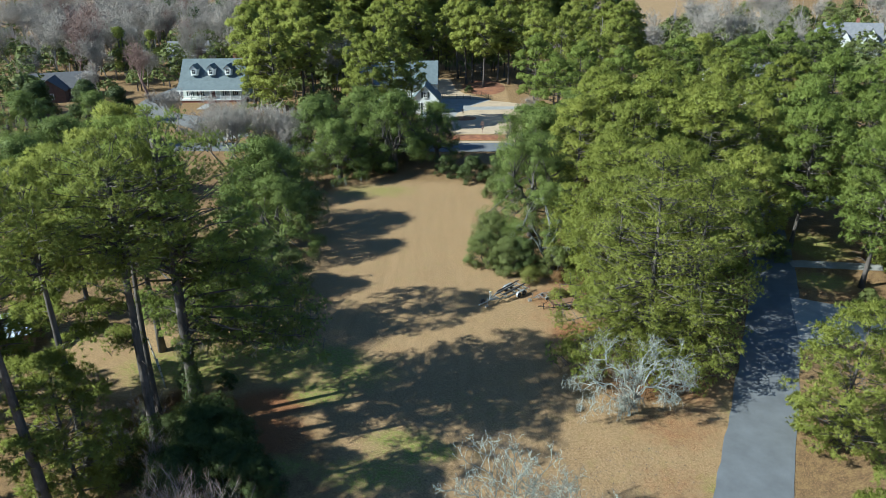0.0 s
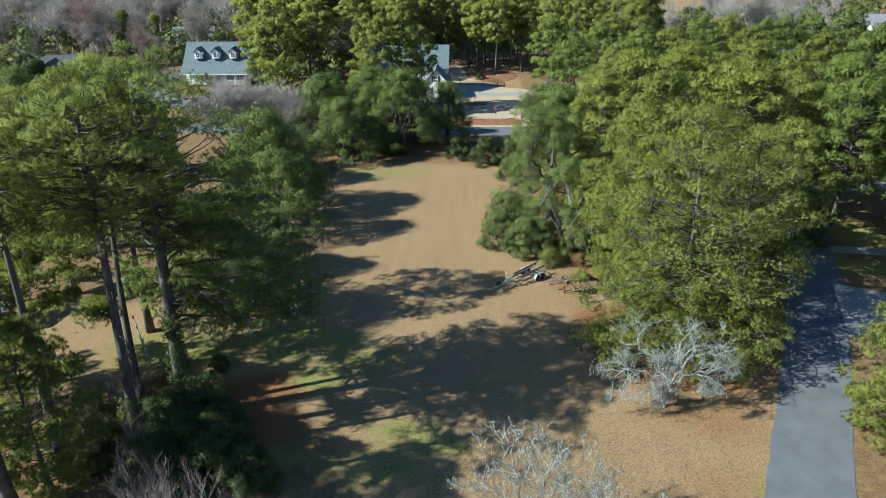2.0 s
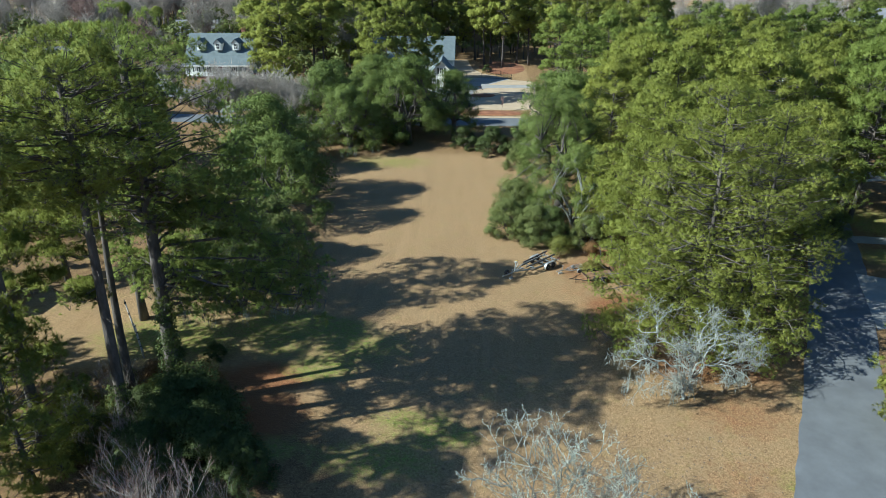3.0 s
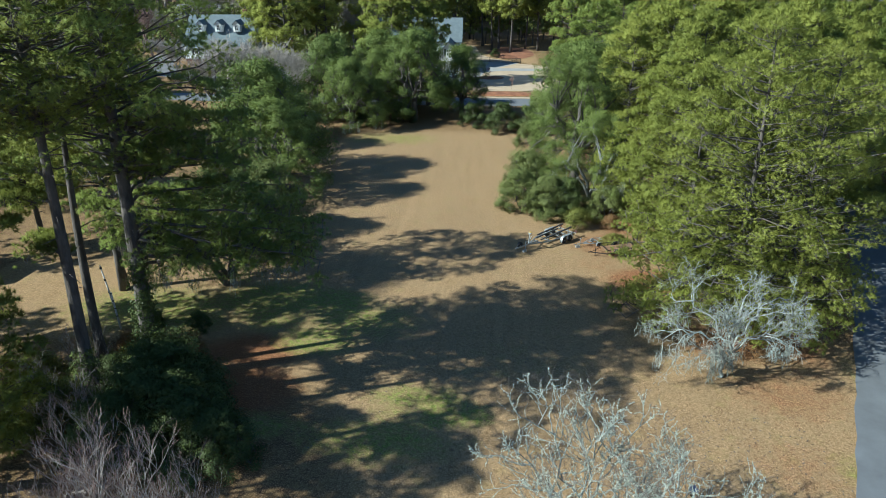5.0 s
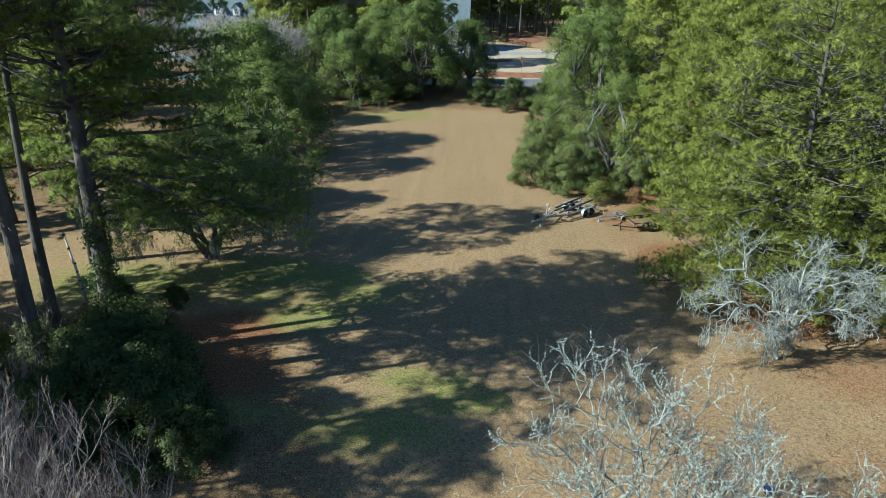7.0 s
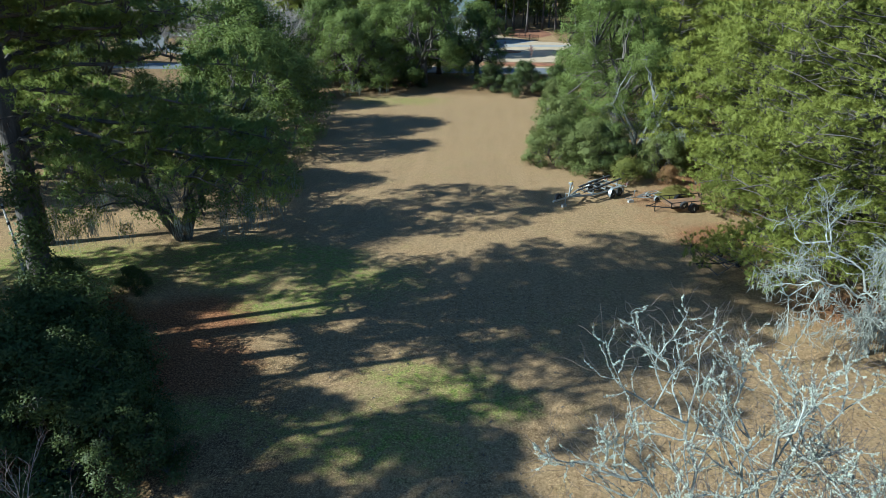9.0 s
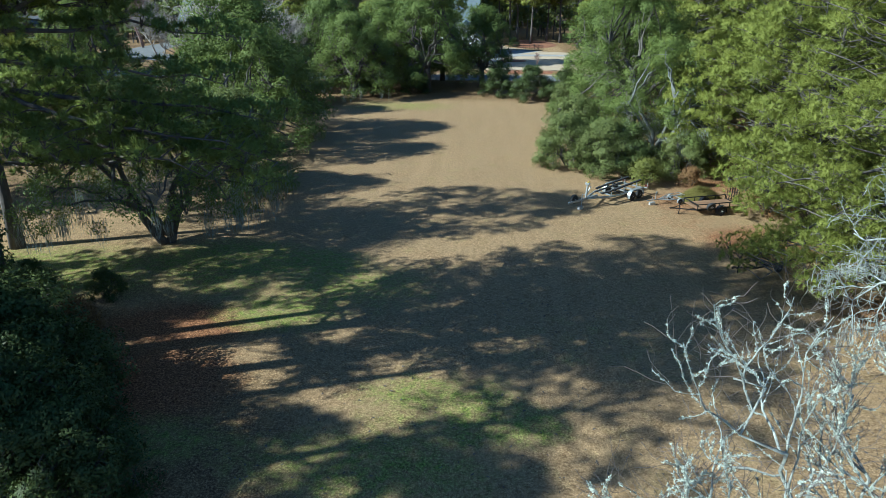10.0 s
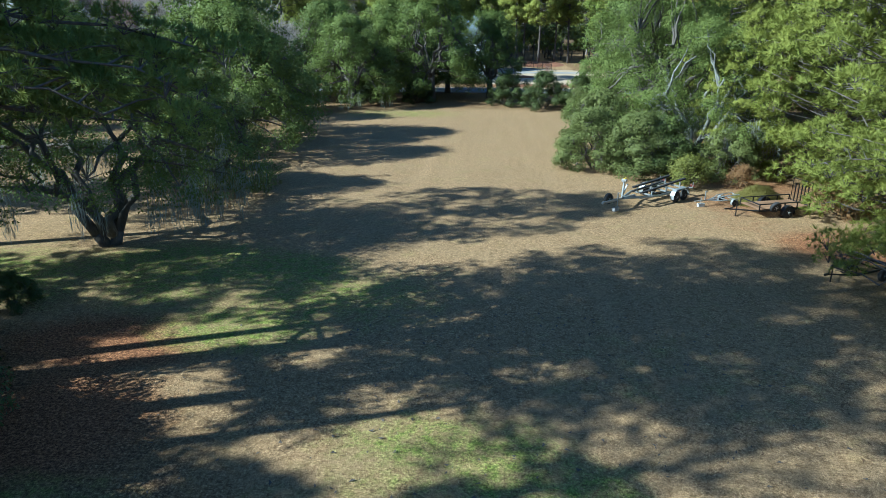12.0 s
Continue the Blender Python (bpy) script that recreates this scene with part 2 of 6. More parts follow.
def scraps(name, v, per, mat, normals=None):
    """A mesh of many loose faces, each of `per` corners; normals, one a face, round their shading as the clump is round."""
    v = np.ascontiguousarray(v.reshape(-1, 3), dtype=np.float32)
    n = len(v) // per
    me = bpy.data.meshes.new(name)
    me.vertices.add(len(v))
    me.vertices.foreach_set("co", v.ravel())
    me.loops.add(len(v))
    me.loops.foreach_set("vertex_index", np.arange(len(v), dtype=np.int32))
    me.polygons.add(n)
    me.polygons.foreach_set("loop_start", np.arange(n, dtype=np.int32) * per)
    me.polygons.foreach_set("use_smooth", np.full(n, normals is not None))
    me.materials.append(mat)
    me.update(calc_edges=True)
    if normals is not None:
        me.normals_split_custom_set_from_vertices(np.repeat(normals.reshape(-1, 3), per, axis=0).astype(np.float32))
    return me


def unit(a):
    return a / (np.linalg.norm(a, axis=-1, keepdims=True) + 1e-9)


def facing(v, nor):
    """Winds each triangle so that its front looks along its normal."""
    v, nor = v.reshape(-1, 3, 3), nor.reshape(-1, 3)
    turn = np.einsum("ij,ij->i", np.cross(v[:, 1] - v[:, 0], v[:, 2] - v[:, 0]), nor) < 0
    v[turn] = v[turn][:, (1, 0, 2)]
    return v.reshape(-1, 3), nor


def needle_tufts(rng, centres, outward, k, length, width):
    """Brushes of k needle bundles that burst from each centre, outward and up."""
    n = len(centres)
    d = unit(rng.normal(size=(n, k, 3)) + outward[:, None] * 0.85 + np.array((0, 0, 0.3)))
    s = unit(np.cross(d, outward[:, None] + rng.normal(size=(n, k, 3)) * 0.6))
    size = rng.uniform(0.7, 1.25, (n, 1, 1))
    ln = length * size * rng.uniform(0.6, 1.1, (n, k, 1))
    c = centres[:, None] + d * ln * 0.08
    nor = unit(d * 0.35 + outward[:, None] * 0.6 + np.array((0, 0, 0.12)) + rng.normal(size=(n, k, 3)) * 0.26)
    return facing(np.stack([c - s * width * 0.5, c + s * width * 0.5, c + d * ln], axis=2), nor)


def leaf_scraps(rng, centres, outward, k, spread, size, flat=0.75):
    """k leaves about each centre, as small pointed blades that face outward and up."""
    n = len(centres)
    off = rng.normal(size=(n, k, 3))
    off *= np.minimum(1.0, 1.7 / (np.linalg.norm(off, axis=2, keepdims=True) + 1e-6))
    c = centres[:, None] + off * spread * np.array((1, 1, flat))
    face = unit(rng.normal(size=(n, k, 3)) * 0.55 + outward[:, None] * 0.9 + np.array((0, 0, 0.35)))
    a = unit(np.cross(face, rng.normal(size=(n, k, 3))))
    b = np.cross(face, a)
    s = size * rng.uniform(0.6, 1.3, (n, k, 1))
    nor = unit(off * 0.3 + outward[:, None] * 0.35 + face * 0.6 + np.array((0, 0, 0.1)))
    return facing(np.stack([c - a * s, c + b * s * 0.75 + a * s * 0.3, c + a * s * 0.9 - b * s * 0.35], axis=2), nor)


def tufts_mesh(name, made, mat):
    v, nor = made
    return scraps(name, v, 3, mat, nor)


def bent(rng, a, b, n, sag, jitter):
    """A path from a to b that bows by sag and wanders a little."""
    s = np.linspace(0, 1, n)[:, None]
    p = np.asarray(a) * (1 - s) + np.asarray(b) * s
    p[:, 2] += (np.sin(np.pi * s[:, 0])) * sag
    w = rng.normal(size=(n, 3)) * jitter
    w[0] = 0
    w[-1] *= 0.3
    return p + w


# ---- trees ----
def pine(name, seed, h, base, r, label, puffs=34, tufts=24, k=9, length=0.5, width=0.075, mat=None, lean=(0, 0), low=(), bark=None, stout=1.0, puff=0.3, taper=0.88, flat=0.62):
    """A loblolly pine: tall trunk, limbs, and a domed crown of rounded puffs of needle tufts."""
    rng = np.random.default_rng(seed)
    root = empty(name, label, "pine tree")
    wood = Geo()
    zs = np.linspace(0, 1, 9)
    sway = rng.normal(size=2) * 0.012 * h
    trunk = np.stack([lean[0] * zs ** 1.3 + sway[0] * np.sin(zs * 3), lean[1] * zs ** 1.3 + sway[1] * np.sin(zs * 2.3), zs * h * 0.93], 1)
    rad = (0.0115 * h + 0.04) * stout * (1 - zs * taper)
    rad[0] *= 1.35
    wood.tube(trunk, rad, 9)
    zb = base * h
    cs, outs = [], []

    def on_trunk(z):
        return np.array([np.interp(z / (h * 0.93), zs, trunk[:, i]) for i in range(3)])

    def cluster(e, pr, out, n):
        d = unit(rng.normal(size=(n, 3)) + np.array((0, 0, 0.5)) + out * 0.45)
        w = np.array([noise.noise(Vector(q * 2.0) + Vector((seed * 1.7, e[0], e[1] + e[2]))) for q in d])
        pts = e + d * (pr * (0.6 + 0.4 * rng.uniform(0, 1, n)) * (1 + 0.5 * w))[:, None] * np.array((1, 1, flat))
        cs.append(pts)
        outs.append(unit(d + out * 0.4 + np.array((0, 0, 0.15))))
        for q in pts[:: max(1, n // 4)]:
            wood.tube(np.stack([e - (0, 0, pr * 0.3), (q + e) / 2, e + (q - e) * 0.8]), (0.018, 0.013, 0.008), 3, False)

    for i in range(puffs):
        v = (i + 0.5) / puffs
        u = 1 - (1 - v) ** 0.85 if i % 3 else v ** 0.8
        prof = 0.72 + 0.28 * u / 0.4 if u < 0.4 else math.sqrt(max(0.0, 1 - ((u - 0.4) / 0.6) ** 2))
        pr = r * puff * rng.uniform(0.75, 1.2)
        rad_at = max(0.0, r * prof - pr * 0.7) * (rng.uniform(0.78, 1.08) if i % 4 else rng.uniform(0.3, 0.7))
        z = zb + (h - zb) * u - pr * 0.55 + rng.normal() * 0.25
        az = i * 2.39996 + rng.normal() * 0.25
        foot = on_trunk(max(zb * 0.85, min(h * 0.9, z - 0.32 * rad_at)))
        c0 = on_trunk(min(z, h * 0.93))
        e = np.array((c0[0] + math.cos(az) * rad_at, c0[1] + math.sin(az) * rad_at, z))
        out = unit(e - on_trunk(zb + (h - zb) * 0.35))
        p = bent(rng, foot, e, 5, -0.03 * rad_at, 0.04 * rad_at)
        wood.tube(p, np.linspace(0.0034 * h * (1.15 - u) + 0.015, 0.018, 5), 4)
        cluster(e, pr, out, int(tufts * (pr / (r * puff)) ** 2) + 3)
    for z, az, up, ln in low:
        a = on_trunk(z)
        b = a + np.array((math.cos(az), math.sin(az), math.tan(up))) * ln
        p = bent(rng, a, b, 9, rng.uniform(0.0, 0.1) * ln, 0.014 * ln)
        p[1] = a + (p[1] - a) * 0.6 + (0, 0, 0.05 * ln)
        wood.tube(p, np.linspace(0.11, 0.015, 9), 6)
        for q in np.linspace(0.16, 1.0, 16):
            m = np.array([np.interp(q, np.linspace(0, 1, 9), p[:, j]) for j in range(3)])
            sd = np.array((-math.sin(az), math.cos(az), 0)) * rng.normal() * 0.17 * ln
            e = m + sd + (0, 0, 0.12)
            wood.tube(np.stack([m, (m + e) / 2 + (0, 0, 0.1), e]), (0.035, 0.022, 0.012), 4, False)
            cluster(e, rng.uniform(0.5, 0.95), np.array((0, 0, 1.0)), int(tufts * 0.66))
    for z in np.arange(zb * 0.45, zb, 1.1):
        a = on_trunk(z)
        az = rng.uniform(0, 6.28)
        wood.tube(bent(rng, a, a + np.array((math.cos(az), math.sin(az), 0.05)) * rng.uniform(0.6, 2.2), 3, 0.1, 0.08), (0.045, 0.03, 0.012), 4)
    cs, outs = np.concatenate(cs), np.concatenate(outs)
    part("trunk", wood, bark or BARK, root, smooth=True)
    part("crown", tufts_mesh("crown", needle_tufts(rng, cs, outs, k, length, width), mat or NEEDLES), mat or NEEDLES, root)
    return root


def oak(name, seed, h, r, label, category="oak tree", mat=None, clumps=230, k=38, spread=0.5, size=0.17, stems=1, fork=0.22, bark=None, moss=0, trunk_r=None, gap=0.5, skirt=0.16, lobed=13, lobe=1.0):
    """A broad evergreen: short trunk, spreading limbs, clumps of small leaves with gaps between."""
    rng = np.random.default_rng(seed)
    root = empty(name, label, category)
    wood = Geo()
    tr = trunk_r or 0.035 * h
    lobes = []
    for i in range(lobed):
        a = i * 2.4 + rng.normal() * 0.3
        q = math.sqrt((i + 0.5) / lobed)
        lr = r * rng.uniform(0.32, 0.52) * lobe
        x = max(0.0, r * q - lr * 0.75)
        lz = h * skirt + lr * 0.6 + (h - lr * 0.8 - h * skirt - lr * 0.6) * min(1.0, max(0.0, 1.05 - (x / r) ** 2 * 1.9 + rng.normal() * 0.13))
        lobes.append((x * math.cos(a), x * math.sin(a), min(lz, h - lr * 0.75), lr))
    c, outs, owner = [], [], []
    total = sum(q[3] ** 2 for q in lobes)
    for i, (x, y, z, lr) in enumerate(lobes):
        m = int(clumps * lr * lr / total) + 3
        d = unit(rng.normal(size=(m, 3)) + np.array((0, 0, 0.35)))
        w = np.array([noise.noise(Vector(q * 2.2) + Vector((seed * 3.1, x, y))) for q in d])
        rr = rng.uniform(0.6, 1.0, m) ** 0.6 * (1 + gap * 0.6 * w)
        c.append(np.array((x, y, z)) + d * (rr * lr)[:, None] * np.array((1, 1, 0.85)))
        outs.append(d)
        owner += [i] * m
    c, outs, owner = np.concatenate(c), np.concatenate(outs), np.array(owner)
    c[:, 2] = np.maximum(c[:, 2], h * skirt * rng.uniform(0.6, 1.3, len(c)))
    heart = np.array([q[:3] for q in lobes])
    nl = 7 if stems == 1 else stems * 3
    az = np.arctan2(heart[:, 1], heart[:, 0])
    for i in range(nl):
        a0 = i * 2 * np.pi / nl + rng.normal() * 0.15
        st = np.zeros(3) if stems == 1 else np.array((math.cos(a0), math.sin(a0), 0)) * 0.3
        f = st + np.array((rng.normal() * 0.15, rng.normal() * 0.15, h * fork * (1 if stems == 1 else 0.3)))
        mine = np.where(np.abs((az - i * 2 * np.pi / nl + np.pi) % (2 * np.pi) - np.pi) <= np.pi / nl)[0]
        if stems == 1 and i == 0:
            wood.tube(np.stack([(0, 0, 0), (0.05, 0, h * fork * 0.5), (0, 0.03, h * fork * 1.15)]), (tr * 1.3, tr, tr * 0.9), 9)
        if stems > 1 and i % 3 == 0:
            wood.tube(np.stack([st * 0.6, f]), (tr * 0.7, tr * 0.55), 7)
        if not len(mine):
            continue
        e = heart[mine].mean(0) * np.array((1.15, 1.15, 1.1))
        p = bent(rng, f, e, 9, 0.05 * h, 0.03 * r)
        wood.tube(p, np.linspace(tr * 0.55, tr * 0.16, 9), 6)
        for j in mine:
            at = min(7, max(1, int(np.argmin(np.linalg.norm(p - heart[j] + (0, 0, 0.8), axis=1)))))
            wood.tube(bent(rng, p[at], heart[j], 6, 0.12, 0.1), np.linspace(tr * 0.24, 0.03, 6), 5, False)
            for q in c[owner == j][::2]:
                wood.tube(bent(rng, heart[j], heart[j] * 0.12 + q * 0.88, 3, 0.06, 0.06), (0.026, 0.016, 0.008), 3, False)
    part("trunk", wood, bark or BARK_OAK, root, smooth=True)
    mat = mat or OAK_LEAVES
    part("crown", tufts_mesh("crown", leaf_scraps(rng, c, outs, k, spread, size), mat), mat, root)
    if moss:
        low = c[np.argsort(c[:, 2] + np.abs(rng.normal(size=len(c))))[:moss]]
        part("moss", hanging_moss(rng, low), MOSS, root, "grey hanging moss")["kind"] = "stuff"
    return root


def hanging_moss(rng, centres, strands=60, drop=0.85, wide=0.013):
    n = len(centres)
    c = centres[:, None] + rng.normal(size=(n, strands, 3)) * np.array((0.15, 0.15, 0.34))
    ln = drop * rng.uniform(0.3, 1.0, (n, strands, 1)) * rng.uniform(0.6, 1.3, (n, 1, 1))
    az = rng.uniform(0, 6.28, (n, strands))
    s = np.stack([np.cos(az), np.sin(az), np.zeros_like(az)], 2) * wide
    tip = c + np.concatenate([rng.normal(size=(n, strands, 2)) * 0.07, -ln], 2)
    mid = c * 0.5 + tip * 0.5 + rng.normal(size=(n, strands, 3)) * 0.03
    return scraps("moss", np.stack([c, mid + s, tip, mid - s], 2).reshape(-1, 3), 4, MOSS)


def bare(name, seed, h, spread, label, mat=None, depth=4, kids=4, stems=1, rise=0.6, thick=None, category="bare tree", crust=0, moss=0, twig=0.008, crook=0.09, out=0.45):
    """A leafless tree by repeated forking; crust adds lichen tufts along the twigs."""
    rng = np.random.default_rng(seed)
    root = empty(name, label, category)
    wood, seats = Geo(), []

    def grow(a, d, ln, rad, level):
        n = 5 if level < 2 else 4
        p = [a]
        dd = d
        for _ in range(n - 1):
            dd = unit(dd + rng.normal(size=3) * crook * (1 + level) + np.array((0, 0, 0.04)))
            p.append(p[-1] + dd * ln / (n - 1))
        p = np.stack(p)
        end = max(twig, rad * 0.5)
        wood.tube(p, np.linspace(rad, end, n), 7 if level == 0 else 5 if level == 1 else 3, level == 0)
        if 1 <= level < depth:
            seats.append(p)
        if level >= depth:
            return
        for i in range(kids + (2 if level == 1 else 0)):
            s = rng.uniform(0.35, 1.0) if level else rng.uniform(0.55, 1.0)
            q = np.array([np.interp(s, np.linspace(0, 1, n), p[:, j]) for j in range(3)])
            az = rng.uniform(0, 6.28)
            o = np.array((math.cos(az) * spread / h, math.sin(az) * spread / h, rise * rng.uniform(0.1, 1.2)))
            o = unit(o * 1.2 + dd * 0.55)
            grow(q, o, ln * rng.uniform(0.5, 0.78), max(twig, rad * rng.uniform(0.42, 0.6)), level + 1)

    tr = thick or 0.016 * h
    for i in range(stems):
        az = i * 6.28 / max(1, stems) + 0.6
        o = 0.0 if stems == 1 else out * rng.uniform(0.7, 1.2)
        grow(np.array((math.cos(az) * 0.15 * (stems > 1), math.sin(az) * 0.15 * (stems > 1), -0.05)), unit(np.array((math.cos(az) * o, math.sin(az) * o, 1.0))), h * 0.4, tr * rng.uniform(0.7, 1.0), 0)
    mat = mat or TWIGS
    part("trunk", wood, mat, root, smooth=True)
    if crust:
        ends = np.concatenate(seats)
        ends = np.concatenate([p[:-1] + (p[1:] - p[:-1]) * q for p in seats for q in (0.0, 0.25, 0.5, 0.75)])
        ends = ends[rng.permutation(len(ends))[:crust]]
        part("lichen", tufts_mesh("lichen", leaf_scraps(rng, ends, unit(rng.normal(size=ends.shape)), 4, 0.022, 0.036), LICHEN_TUFT), LICHEN_TUFT, root, "pale lichen tufts")["kind"] = "stuff"
    if moss:
        ends = np.concatenate(seats)
        low = ends[rng.integers(0, len(ends), moss)]
        part("moss", hanging_moss(rng, low, 20, 0.9, 0.03), MOSS, root, "grey hanging moss")["kind"] = "stuff"
    return root


def gnarled(name, seed, limbs, label, category="bare tree", bark=None, tips=None, side=(7, 6, 5), shrink=(0.5, 0.5, 0.55), crook=0.16, thick=0.12, lift=0.25, fan=0.9, twig=0.006, tuft=0, moss=(), curl=0.0):
    """A leafless tree from a few chosen limbs (foot, end, bow); each limb forks into side branches, those into twigs."""
    rng = np.random.default_rng(seed)
    root = empty(name, label, category)
    wood, fine, seats = Geo(), Geo(), []

    def limb(p, rad, level):
        n = len(p)
        r1 = rad * (0.35 if level < 2 else 0.5)
        radii = np.linspace(rad, max(r1, twig), n) * (rng.uniform(0.85, 1.15, n) if level in (0, 3) else rng.uniform(0.65, 1.6, n))
        (wood if level < 3 else fine).tube(p, radii, (8, 6, 4, 3)[min(level, 3)], level == 0)
        if level in (1, 2):
            seats.append(p)
        if level > 2:
            return
        ln = np.linalg.norm(np.diff(p, axis=0), axis=1).sum()
        m = side[level]
        for i in range(m):
            s = 0.25 + 0.75 * (i + rng.uniform(0.2, 0.9)) / m
            f = s * (n - 1)
            a = int(min(f, n - 1.001))
            q = p[a] + (p[a + 1] - p[a]) * (f - a)
            d = unit(p[a + 1] - p[a])
            w = unit(np.cross(d, rng.normal(size=3)))
            o = unit(d + w * fan * rng.uniform(0.6, 1.3) + np.array((0, 0, lift)))
            l2 = ln * shrink[level] * rng.uniform(0.6, 1.2) * (1.15 - 0.5 * s)
            k = (12, 10, 5)[level]
            pts, dd = [q], o
            for _ in range(k - 1):
                dd = unit(dd + rng.normal(size=3) * crook * (0.75 if level < 2 else 1.0) + np.array((0, 0, curl)))
                pts.append(pts[-1] + dd * l2 / (k - 1))
            limb(np.stack(pts), max(twig, rad * (1 - 0.6 * s) * 0.62), level + 1)

    for foot, end, bow, rad in limbs:
        a, b = np.asarray(foot, float), np.asarray(end, float)
        p = bent(rng, a, b, 10, bow, 0.035 * np.linalg.norm(b - a))
        limb(p, rad * thick, 0)
    part("trunk", wood, bark or LICHEN, root, smooth=True)
    part("canopy", fine, tips or TWIGS_DARK, root, "fine dark twigs")["kind"] = "stuff"
    if tuft:
        spots = np.concatenate([p[:-1] + (p[1:] - p[:-1]) * q for p in seats for q in (0.0, 0.2, 0.4, 0.6, 0.8)])
        spots = spots[rng.permutation(len(spots))[:tuft]]
        part("lichen", tufts_mesh("lichen", leaf_scraps(rng, spots, unit(rng.normal(size=spots.shape)), 5, 0.0175, 0.021), LICHEN_TUFT), LICHEN_TUFT, root, "pale lichen crust")["kind"] = "stuff"
    if moss:
        pts = np.array(moss[0])
        spots = np.concatenate([pts] + [p[rng.integers(1, len(p), 2)] for p in seats if rng.random() < moss[1]])
        part("moss", hanging_moss(rng, spots, 26, 0.55, 0.02), MOSS, root, "grey hanging moss")["kind"] = "stuff"
    return root


LICHEN_TUFT = foliage("lichen_tufts", (0.27, 0.31, 0.26), (0.39, 0.43, 0.37), (0.52, 0.55, 0.47), 0.95, 0.1)


def put(x, y, turn=0.0, s=1.0, z=0.0, sz=None):
    return Matrix.Translation((x, y, z)) @ Matrix.Rotation(turn, 4, "Z") @ Matrix.Diagonal((s, s, sz or s, 1))


def set_out(root, places, group="", labels=()):
    """The first place takes the thing itself, the others take copies."""
    for i, (x, y, turn, s) in list(enumerate(places))[::-1]:
        ob = copy_thing(root, put(x, y, turn, s)) if i else root
        if not i:
            root.matrix_basis = put(x, y, turn, s)
        tagged(ob, labels[i % len(labels)] if labels else "", "", group)


# ---- ground and roads ----
LEFT = ((20, -9), (33, -5), (38, -6.5), (42, -9), (46, -13.5), (51, -27), (58, -33), (70, -30), (80, -28), (96, -22), (106, -17), (112, -15))
RIGHT = ((20, 12), (36, 19), (46, 24), (50, 23), (55, 18), (60, 18), (70, 13), (75, 6), (82, 6), (90, 8), (104, 11), (112, 11))


def field_side(rows, y):
    return np.interp(y, [r[0] for r in rows], [r[1] for r in rows])


